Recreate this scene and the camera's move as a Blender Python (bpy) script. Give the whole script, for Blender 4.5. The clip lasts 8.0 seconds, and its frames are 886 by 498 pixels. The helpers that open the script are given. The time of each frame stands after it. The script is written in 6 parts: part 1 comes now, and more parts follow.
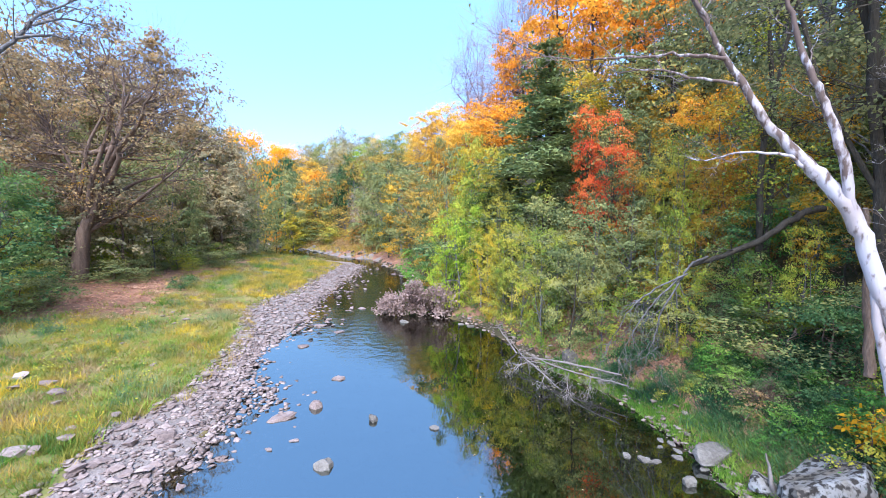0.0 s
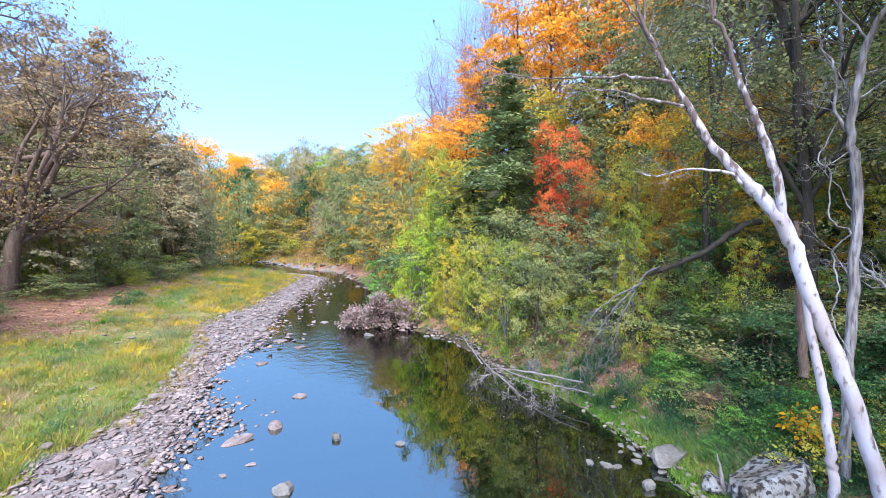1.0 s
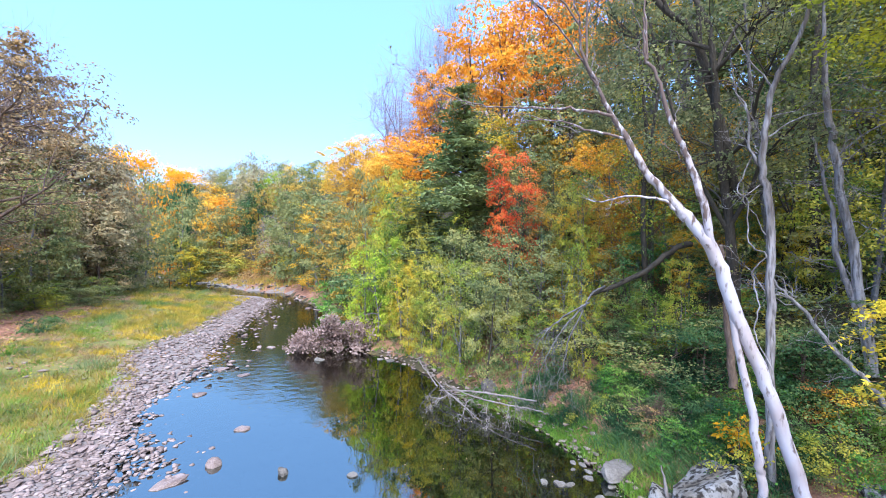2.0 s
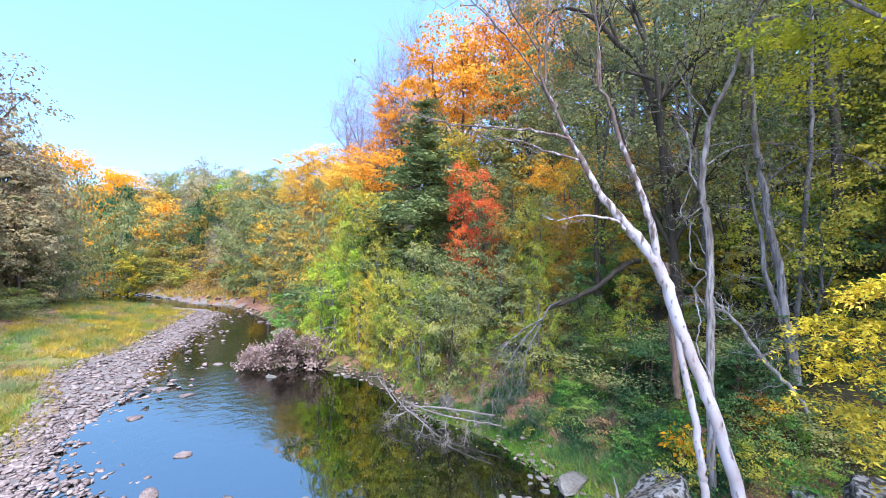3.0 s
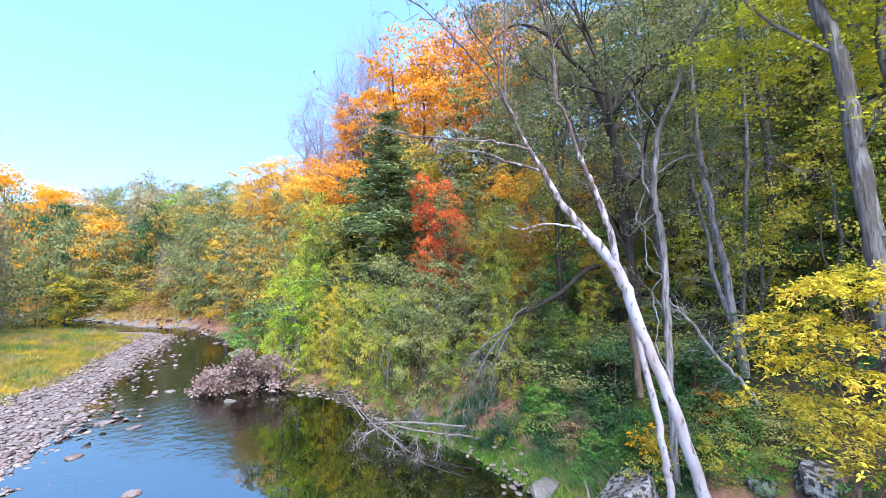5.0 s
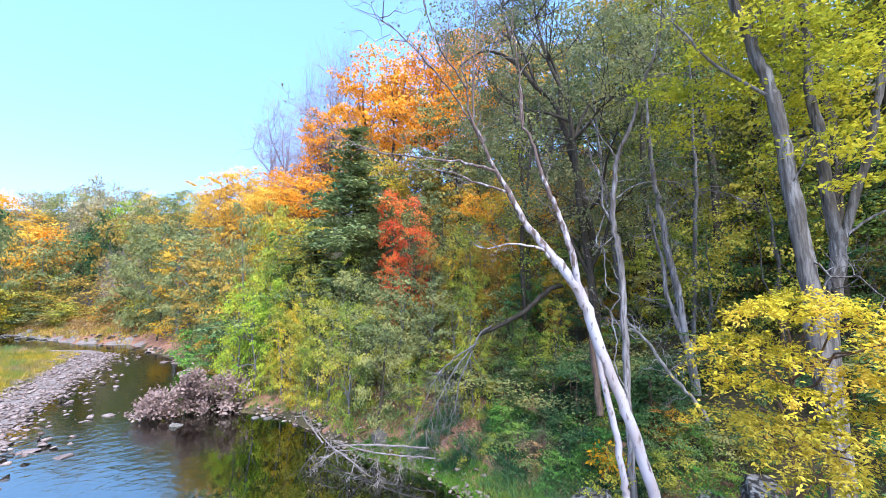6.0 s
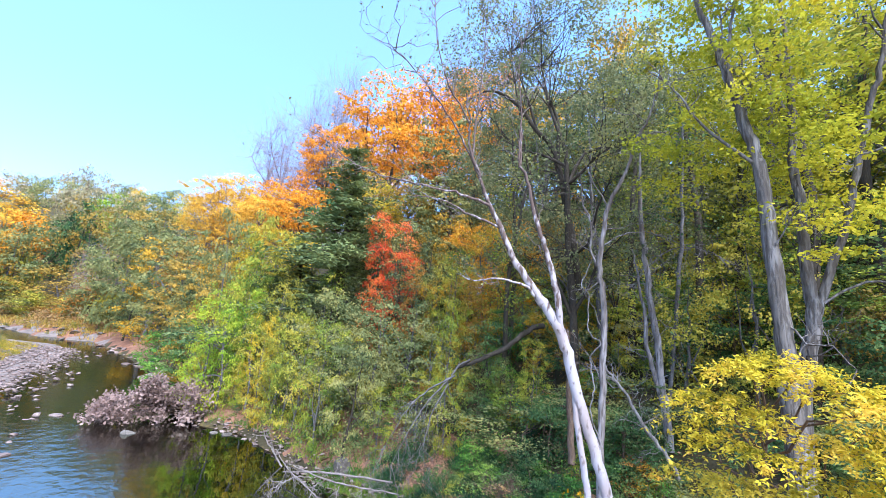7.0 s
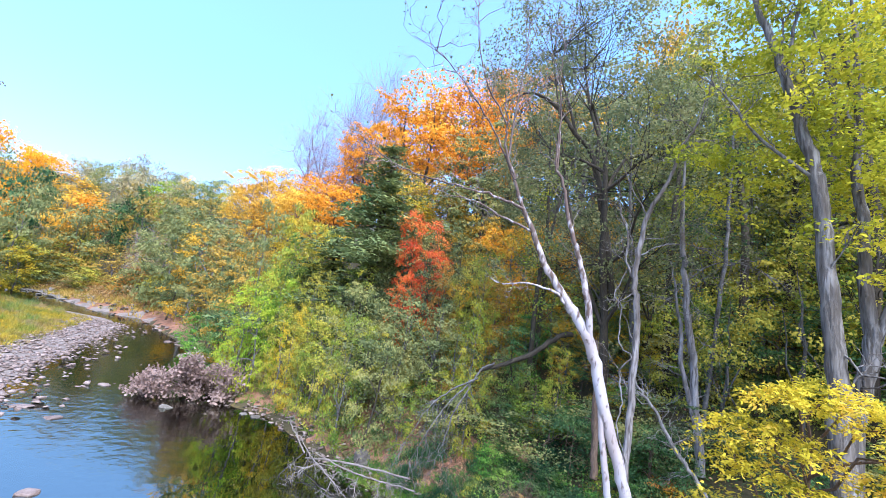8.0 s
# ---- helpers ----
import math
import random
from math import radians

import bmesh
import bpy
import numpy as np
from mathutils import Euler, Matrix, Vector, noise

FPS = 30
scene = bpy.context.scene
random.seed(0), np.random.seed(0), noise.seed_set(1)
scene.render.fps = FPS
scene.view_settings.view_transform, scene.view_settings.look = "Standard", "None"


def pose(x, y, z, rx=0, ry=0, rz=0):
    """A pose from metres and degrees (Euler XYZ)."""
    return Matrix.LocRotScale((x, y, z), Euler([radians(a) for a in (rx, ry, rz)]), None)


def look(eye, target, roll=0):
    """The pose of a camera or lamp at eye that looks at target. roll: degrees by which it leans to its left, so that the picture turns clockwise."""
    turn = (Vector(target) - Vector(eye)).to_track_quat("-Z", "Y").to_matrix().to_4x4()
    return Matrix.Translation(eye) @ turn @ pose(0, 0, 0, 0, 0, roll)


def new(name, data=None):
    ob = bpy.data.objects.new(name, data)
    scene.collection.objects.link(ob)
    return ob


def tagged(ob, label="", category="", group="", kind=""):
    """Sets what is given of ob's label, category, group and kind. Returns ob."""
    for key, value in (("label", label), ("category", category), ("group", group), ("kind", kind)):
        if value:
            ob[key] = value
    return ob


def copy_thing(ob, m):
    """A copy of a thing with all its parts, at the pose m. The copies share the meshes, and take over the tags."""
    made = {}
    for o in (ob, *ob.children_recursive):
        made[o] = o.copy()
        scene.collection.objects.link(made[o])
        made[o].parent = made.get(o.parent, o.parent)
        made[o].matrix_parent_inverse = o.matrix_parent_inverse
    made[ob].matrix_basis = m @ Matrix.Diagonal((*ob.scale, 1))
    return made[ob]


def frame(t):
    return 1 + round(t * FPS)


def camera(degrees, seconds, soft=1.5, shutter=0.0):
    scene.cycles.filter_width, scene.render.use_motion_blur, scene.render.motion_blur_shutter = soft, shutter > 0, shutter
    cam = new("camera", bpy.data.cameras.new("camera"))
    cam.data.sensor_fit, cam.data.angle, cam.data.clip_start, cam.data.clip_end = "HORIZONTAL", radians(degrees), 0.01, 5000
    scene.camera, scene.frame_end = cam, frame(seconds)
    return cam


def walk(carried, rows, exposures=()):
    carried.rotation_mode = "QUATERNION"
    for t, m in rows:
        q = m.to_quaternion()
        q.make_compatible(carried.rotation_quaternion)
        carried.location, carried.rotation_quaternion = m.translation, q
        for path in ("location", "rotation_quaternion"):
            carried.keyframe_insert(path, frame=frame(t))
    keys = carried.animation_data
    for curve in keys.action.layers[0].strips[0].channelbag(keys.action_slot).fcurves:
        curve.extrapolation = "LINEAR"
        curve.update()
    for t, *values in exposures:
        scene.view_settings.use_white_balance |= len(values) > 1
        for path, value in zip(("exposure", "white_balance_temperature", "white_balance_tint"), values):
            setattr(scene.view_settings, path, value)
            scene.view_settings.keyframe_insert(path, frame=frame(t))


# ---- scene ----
cam = camera(97.33, 8.0, 0.6)
PATH = [
    (0.0, pose(0.000, 0.000, 5.000, 86.20, -0.00, -0.00)),
    (0.5, pose(0.001, 0.005, 5.007, 86.54, -0.00, -2.13)),
    (1.0, pose(-0.007, 0.010, 5.015, 87.85, 0.01, -5.14)),
    (1.5, pose(-0.023, 0.013, 5.032, 89.40, 0.04, -8.45)),
    (3.0, pose(-0.079, 0.034, 5.119, 92.55, -0.76, -17.81)),
    (3.5, pose(-0.090, 0.060, 5.139, 93.01, -0.99, -19.43)),
    (4.0, pose(-0.088, 0.088, 5.133, 93.31, -0.80, -19.97)),
    (5.5, pose(-0.115, 0.084, 5.151, 94.94, 1.57, -25.33)),
    (6.0, pose(-0.103, 0.087, 5.160, 96.48, 0.50, -27.91)),
    (6.5, pose(-0.091, 0.096, 5.144, 98.70, -2.21, -29.49)),
    (7.0, pose(-0.101, 0.100, 5.140, 100.85, -5.34, -30.60)),
    (7.5, pose(-0.094, 0.112, 5.148, 101.91, -7.90, -30.67)),
    (8.0, pose(-0.090, 0.106, 5.140, 100.43, -9.30, -26.76)),
]
walk(cam, PATH, [(0.0, 1.68, 5800, 12), (8.0, 1.68, 5800, 12)])

# ---- world and sun ----
world = bpy.data.worlds.new("sky")
scene.world = world
world.use_nodes = True
wn = world.node_tree
wn.nodes.clear()
sky = wn.nodes.new("ShaderNodeTexSky")
sky.sky_type = "NISHITA"
sky.sun_disc = False
sky.sun_elevation = radians(56)
sky.sun_rotation = radians(190)
sky.air_density, sky.dust_density, sky.ozone_density = 1.0, 0.6, 2.0
back = wn.nodes.new("ShaderNodeBackground")
back.inputs["Strength"].default_value = 0.148
world_out = wn.nodes.new("ShaderNodeOutputWorld")
haze = wn.nodes.new("ShaderNodeMixRGB")  # a thin even veil of high haze
haze.inputs[0].default_value = 0.5
haze.inputs[2].default_value = (1.25, 2.5, 5.0, 1)
wn.links.new(sky.outputs[0], haze.inputs[1])
wn.links.new(haze.outputs[0], back.inputs["Color"])
wn.links.new(back.outputs[0], world_out.inputs["Surface"])
SUN_AZ, SUN_EL = 190, 56
sun_data = bpy.data.lights.new("sun", "SUN")
sun_data.energy, sun_data.angle, sun_data.color = 3.4, radians(50), (1.0, 0.97, 0.91)
sun = new("sun", sun_data)
sun.matrix_world = look((0, 0, 0), (-math.sin(radians(SUN_AZ)) * math.cos(radians(SUN_EL)),
                                    -math.cos(radians(SUN_AZ)) * math.cos(radians(SUN_EL)), -math.sin(radians(SUN_EL))))


# ---- materials ----
def ramp(nt, stops):
    r = nt.nodes.new("ShaderNodeValToRGB")
    e = r.color_ramp.elements
    while len(e) < len(stops):
        e.new(0.5)
    for i, c in enumerate(stops):
        e[i].position = i / (len(stops) - 1)
        e[i].color = (*c, 1)
    return r


def leaf_material(name, stops, through_light=0.35, scale=0.8):
    """Leaves: a colour for each leaf, drifting in clumps over the crown, with light passing through the blade."""
    m = bpy.data.materials.new(name)
    m.use_nodes = True
    nt = m.node_tree
    nt.nodes.clear()
    N, L = nt.nodes.new, nt.links.new
    geo, info, pos, tex = N("ShaderNodeNewGeometry"), N("ShaderNodeObjectInfo"), N("ShaderNodeTexCoord"), N("ShaderNodeTexNoise")
    tex.inputs["Scale"].default_value = scale
    tex.inputs["Detail"].default_value = 2
    L(geo.outputs["Position"], tex.inputs["Vector"])
    a, b, c = N("ShaderNodeMath"), N("ShaderNodeMath"), N("ShaderNodeMath")
    a.operation, b.operation, c.operation = "MULTIPLY_ADD", "MULTIPLY_ADD", "MULTIPLY_ADD"
    L(geo.outputs["Random Per Island"], a.inputs[0])
    a.inputs[1].default_value, a.inputs[2].default_value = 0.42, -1.0
    L(tex.outputs["Fac"], b.inputs[0])
    b.inputs[1].default_value = 2.4
    L(a.outputs[0], b.inputs[2])
    L(info.outputs["Random"], c.inputs[0])
    c.inputs[1].default_value = 0.4
    L(b.outputs[0], c.inputs[2])
    r = ramp(nt, stops)
    L(c.outputs[0], r.inputs[0])
    p, t, mix, out = N("ShaderNodeBsdfPrincipled"), N("ShaderNodeBsdfTranslucent"), N("ShaderNodeMixShader"), N("ShaderNodeOutputMaterial")
    p.inputs["Roughness"].default_value = 0.55
    p.inputs["Specular IOR Level"].default_value = 0.08
    L(r.outputs[0], p.inputs["Base Color"])
    L(r.outputs[0], t.inputs["Color"])
    mix.inputs[0].default_value = through_light * 0.8
    L(p.outputs[0], mix.inputs[1])
    L(t.outputs[0], mix.inputs[2])
    L(mix.outputs[0], out.inputs["Surface"])
    return m


def rough_material(name, stops, scale, rough=0.85, bump=0.3, stretch=(1, 1, 1), fine=8.0, island=0.0, obj=0.0, spec=0.3):
    """Bark, stone, earth: two scales of noise, a bump, and where asked a tone for each piece."""
    m = bpy.data.materials.new(name)
    m.use_nodes = True
    nt = m.node_tree
    N, L = nt.nodes.new, nt.links.new
    p = nt.nodes["Principled BSDF"]
    geo, mp, t1, t2 = N("ShaderNodeNewGeometry"), N("ShaderNodeMapping"), N("ShaderNodeTexNoise"), N("ShaderNodeTexNoise")
    mp.inputs["Scale"].default_value = stretch
    L(geo.outputs["Position"], mp.inputs["Vector"])
    for t, s, d in ((t1, scale, 4), (t2, scale * fine, 5)):
        t.inputs["Scale"].default_value = s
        t.inputs["Detail"].default_value = d
        L(mp.outputs[0], t.inputs["Vector"])
    a, b, c = N("ShaderNodeMath"), N("ShaderNodeMath"), N("ShaderNodeMath")
    a.operation = b.operation = c.operation = "MULTIPLY_ADD"
    L(t1.outputs["Fac"], a.inputs[0])
    a.inputs[1].default_value, a.inputs[2].default_value = 1.3, -0.45 - island / 2 - obj / 2
    L(t2.outputs["Fac"], b.inputs[0])
    b.inputs[1].default_value = 0.7
    L(a.outputs[0], b.inputs[2])
    last = b
    if island or obj:
        src = geo.outputs["Random Per Island"] if island else N("ShaderNodeObjectInfo").outputs["Random"]
        L(src, c.inputs[0])
        c.inputs[1].default_value = island + obj
        L(b.outputs[0], c.inputs[2])
        last = c
    r = ramp(nt, stops)
    L(last.outputs[0], r.inputs[0])
    L(r.outputs[0], p.inputs["Base Color"])
    p.inputs["Roughness"].default_value = rough
    p.inputs["Specular IOR Level"].default_value = spec
    bp = N("ShaderNodeBump")
    bp.inputs["Strength"].default_value = bump
    bp.inputs["Distance"].default_value = 0.05
    L(t2.outputs["Fac"], bp.inputs["Height"])
    L(bp.outputs[0], p.inputs["Normal"])
    return m


def peeling_material(name, pale, patch_tone, flake, low, high, soft=0.05, stretch=0.5, lift=0.26, furrow=(30, 0.58, 0.72)):
    """Sycamore bark: smooth pale wood below, turning to grey-brown flakes between two heights, with stains and thin cracks."""
    m = bpy.data.materials.new(name)
    m.use_nodes = True
    nt = m.node_tree
    N, L = nt.nodes.new, nt.links.new
    p = nt.nodes["Principled BSDF"]
    geo, sep = N("ShaderNodeNewGeometry"), N("ShaderNodeSeparateXYZ")
    L(geo.outputs["Position"], sep.inputs[0])

    def grain(scale, stretch, detail=4):
        mp, t = N("ShaderNodeMapping"), N("ShaderNodeTexNoise")
        mp.inputs["Scale"].default_value = stretch
        t.inputs["Scale"].default_value, t.inputs["Detail"].default_value = scale, detail
        L(geo.outputs["Position"], mp.inputs["Vector"])
        L(mp.outputs[0], t.inputs["Vector"])
        return t.outputs["Fac"]

    def step(value, lo, hi):
        r = N("ShaderNodeMapRange")
        r.inputs["From Min"].default_value, r.inputs["From Max"].default_value = lo, hi
        L(value, r.inputs["Value"])
        return r.outputs[0]

    def blend(fac, a, b):
        x = N("ShaderNodeMixRGB")
        L(fac, x.inputs[0])
        for i, c in ((1, a), (2, b)):
            if isinstance(c, tuple):
                x.inputs[i].default_value = (*c, 1)
            else:
                L(c, x.inputs[i])
        return x.outputs[0]

    big, mid, fine = grain(2.2, (1, 1, 0.55)), grain(9, (1.2, 1.2, stretch), 6), grain(furrow[0], (1.6, 1.6, 0.22), 6)
    col = blend(step(big, 0.40, 0.64), pale, patch_tone)
    col = blend(step(fine, furrow[1], furrow[2]), col, tuple(c * 0.5 for c in patch_tone))
    up = step(sep.outputs["Z"], low, high)
    ad = N("ShaderNodeMath")
    ad.operation = "MULTIPLY_ADD"
    L(up, ad.inputs[0])
    ad.inputs[1].default_value = lift
    L(mid, ad.inputs[2])
    col = blend(step(ad.outputs[0], 0.66 - soft, 0.66 + soft), col, flake)
    col = blend(step(grain(5, (1.4, 1.4, 0.25), 5), 0.66, 0.72), col, tuple(c * 0.4 for c in flake))
    L(col, p.inputs["Base Color"])
    p.inputs["Roughness"].default_value = 0.8
    p.inputs["Specular IOR Level"].default_value = 0.15
    bp = N("ShaderNodeBump")
    bp.inputs["Strength"].default_value, bp.inputs["Distance"].default_value = 0.5, 0.03
    rise = N("ShaderNodeMath")
    rise.operation = "SUBTRACT"
    L(ad.outputs[0], rise.inputs[0])
    L(step(fine, furrow[1], furrow[2]), rise.inputs[1])
    L(rise.outputs[0], bp.inputs["Height"])
    L(bp.outputs[0], p.inputs["Normal"])
    return m


LEAF = {
    "olive": leaf_material("olive_leaf", [(.05, .08, .040), (.12, .15, .065), (.215, .235, .085), (.36, .325, .106)], 0.4),
    "green": leaf_material("green_leaf", [(.025, .058, .030), (.052, .115, .048), (.10, .185, .065), (.21, .27, .088)], 0.4),
    "fresh": leaf_material("fresh_leaf", [(.032, .095, .026), (.068, .18, .036), (.125, .27, .045), (.23, .36, .06)]),
    "lime": leaf_material("lime_leaf", [(.07, .12, .026), (.16, .23, .038), (.29, .34, .045), (.47, .41, .055)], 0.4),
    "yellow": leaf_material("yellow_leaf", [(.17, .165, .02), (.33, .27, .024), (.49, .37, .03), (.60, .40, .035)]),
    "bright": leaf_material("bright_yellow_leaf", [(.20, .19, .022), (.44, .37, .03), (.66, .52, .04), (.76, .54, .08)], 0.5, 2.4),
    "gold": leaf_material("gold_leaf", [(.22, .18, .035), (.43, .27, .03), (.60, .34, .035), (.68, .41, .045)]),
}
LEAF.update({
    "orange": leaf_material("orange_leaf", [(.42, .165, .02), (.64, .24, .02), (.80, .31, .025), (.82, .41, .035)]),
    "red": leaf_material("red_leaf", [(.42, .065, .03), (.70, .105, .045), (.80, .16, .055), (.78, .26, .06)], 0.6),
    "rust": leaf_material("rust_leaf", [(.16, .09, .03), (.28, .14, .04), (.40, .18, .04), (.46, .25, .05)]),
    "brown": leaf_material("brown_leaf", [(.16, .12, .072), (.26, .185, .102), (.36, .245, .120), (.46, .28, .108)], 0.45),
    "pine": leaf_material("pine_needle", [(.045, .072, .034), (.085, .122, .052), (.135, .18, .07), (.21, .245, .085)], 0.25),
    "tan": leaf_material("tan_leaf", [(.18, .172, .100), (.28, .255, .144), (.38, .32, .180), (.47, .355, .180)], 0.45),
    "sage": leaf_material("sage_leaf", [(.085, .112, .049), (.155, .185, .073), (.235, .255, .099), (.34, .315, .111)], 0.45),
})
LEAF.update({
    "litter": leaf_material("fallen_leaf", [(.16, .075, .045), (.30, .145, .09), (.44, .22, .14), (.54, .33, .21)], 0.25, 1.5),
    "dead": leaf_material("dead_leaf", [(.13, .085, .075), (.21, .14, .122), (.29, .20, .178), (.37, .27, .24)]),
    "grass": leaf_material("grass_blade", [(.11, .145, .026), (.22, .22, .04), (.36, .28, .06), (.48, .31, .09)], 0.4, 0.9),
    "bank": leaf_material("bank_grass", [(.035, .09, .02), (.065, .155, .026), (.12, .24, .034), (.23, .31, .05)], 0.35, 0.9),
    "teal": leaf_material("feathery_weed", [(.018, .05, .026), (.034, .085, .04), (.06, .13, .052), (.11, .19, .06)], 0.3, 0.9),
    "straw": leaf_material("straw_blade", [(.13, .10, .045), (.24, .175, .085), (.36, .25, .13), (.46, .33, .18)], 0.3, 1.2),
    "mint": leaf_material("blue_green_weed", [(.06, .13, .07), (.11, .19, .09), (.18, .25, .10), (.28, .29, .10)], 0.3, 0.9),
    "citron": leaf_material("yellow_green_leaf", [(.10, .14, .033), (.23, .25, .045), (.40, .38, .056), (.54, .44, .068)], 0.45),
})
LEAF.update({
    "apricot": leaf_material("apricot_leaf", [(.34, .22, .04), (.58, .32, .04), (.74, .42, .05), (.80, .52, .08)], 0.5),
    "ochre": leaf_material("ochre_leaf", [(.15, .12, .04), (.27, .19, .045), (.40, .26, .05), (.50, .32, .06)], 0.4),
    "vivid": leaf_material("vivid_green_leaf", [(.09, .17, .025), (.19, .32, .03), (.32, .44, .04), (.48, .50, .05)], 0.45),
    "leafgreen": leaf_material("mid_green_leaf", [(.06, .115, .04), (.11, .19, .06), (.17, .26, .08), (.26, .33, .10)], 0.45),
    "feather": leaf_material("fine_grey_green_leaf", [(.06, .078, .043), (.115, .14, .069), (.18, .20, .091), (.28, .27, .113)], 0.6),
    "sunny": leaf_material("sunny_yellow_green_leaf", [(.15, .18, .025), (.31, .33, .03), (.48, .46, .035), (.66, .56, .05)], 0.55),
    "amberlime": leaf_material("ochre_yellow_leaf", [(.18, .18, .028), (.35, .31, .035), (.52, .42, .045), (.64, .50, .07)], 0.5, 1.6),
    # orange-yellow leaves, brightened in colour for the evening sun on the far ridge
    "amber": leaf_material("sunlit_amber_leaf", [(.55, .26, .015), (.74, .36, .015), (.82, .44, .02), (.80, .34, .02)], 0.4),
    "rod": leaf_material("goldenrod", [(.20, .19, .025), (.38, .30, .03), (.56, .40, .035), (.68, .46, .05)], 0.4, 1.2),
})
BARK = {
    "grey": rough_material("grey_bark", [(.032, .028, .026), (.07, .061, .058), (.12, .109, .107), (.165, .153, .156), (.26, .245, .25)], 4.0, bump=0.7, stretch=(1.7, 1.7, 0.9), fine=5),
    "dark": rough_material("dark_bark", [(.02, .016, .012), (.05, .04, .03), (.09, .07, .055)], 1.5, bump=0.8, stretch=(3, 3, 0.7)),
    "brown": rough_material("brown_bark", [(.055, .036, .027), (.14, .092, .068), (.25, .168, .125)], 1.5, bump=0.8, stretch=(3, 3, 0.7)),
}
BARK.update({
    "pale": rough_material("pale_bark", [(.05, .042, .038), (.15, .13, .122), (.30, .275, .27), (.42, .39, .39)], 3.0, bump=0.6, stretch=(3, 3, 0.5)),
    "weathered": rough_material("weathered_bark", [(.045, .032, .027), (.10, .07, .062), (.17, .13, .122), (.255, .225, .23), (.31, .29, .305)], 3.4, bump=0.7, stretch=(2.0, 2.0, 0.9), fine=5),
    "peel": peeling_material("peeling_bark", (.43, .40, .44), (.35, .295, .295), (.115, .08, .07), 4.6, 8.6, 0.07, 0.45, 0.32, (22, 0.66, 0.92)),
    "ashen": peeling_material("ashen_bark", (.36, .335, .345), (.255, .225, .22), (.11, .09, .08), 2.5, 9.0, 0.16, 0.22, 0.26, (16, 0.5, 0.66)),
    "plate": peeling_material("plated_bark", (.30, .28, .27), (.21, .185, .165), (.085, .07, .06), -2.0, 10.0, 0.20, 0.16, 0.2, (14, 0.44, 0.60)),
    "purple": rough_material("lilac_twig_bark", [(.15, .11, .115), (.24, .185, .20), (.34, .27, .29)], 2.0, bump=0.2),
    "drift": rough_material("driftwood", [(.08, .066, .06), (.19, .16, .15), (.32, .285, .27)], 3, bump=0.4),
})
STONE = rough_material("river_stone", [(.075, .053, .046), (.165, .12, .108), (.245, .185, .168), (.345, .275, .255)], 2.5, bump=0.5, island=0.55)
STONE_LOOSE = rough_material("loose_stone", [(.075, .053, .046), (.165, .12, .108), (.245, .185, .168), (.345, .275, .255)], 2.5, bump=0.5, obj=0.55)
WET = rough_material("wet_stone", [(.05, .034, .028), (.13, .09, .078), (.22, .165, .15), (.31, .255, .24)], 4.0, rough=0.55, bump=0.6, obj=0.3)
LICHEN = peeling_material("lichen_rock", (.24, .235, .235), (.13, .11, .09), (.035, .03, .027), -3.2, 3.0, 0.05, 0.9, 0.2)
PALE_ROCK = rough_material("pale_rock", [(.05, .042, .036), (.125, .11, .098), (.215, .195, .18)], 3.0, bump=0.6, obj=0.3)
G_MEADOW = rough_material("meadow_soil", [(.05, .065, .018), (.10, .11, .03), (.17, .15, .045), (.25, .17, .08)], 0.7, bump=0.6, fine=14)
G_GRAVEL = rough_material("gravel_soil", [(.08, .066, .06), (.18, .148, .135), (.29, .245, .23)], 2.0, bump=0.8, fine=10)
G_LITTER = rough_material("leaf_litter", [(.06, .035, .024), (.16, .08, .052), (.27, .135, .086), (.38, .21, .14)], 1.6, bump=0.9, fine=16)
G_BED = rough_material("river_bed", [(.012, .010, .005), (.05, .038, .016), (.10, .075, .028), (.15, .115, .045)], 1.6, bump=0.8, fine=3)
# woodland soil with the shade under the trees put into its dark tones
G_SHADE = rough_material("shaded_woodland_floor", [(.02, .018, .01), (.05, .042, .02), (.10, .075, .04)], 0.8, bump=0.8, fine=10)


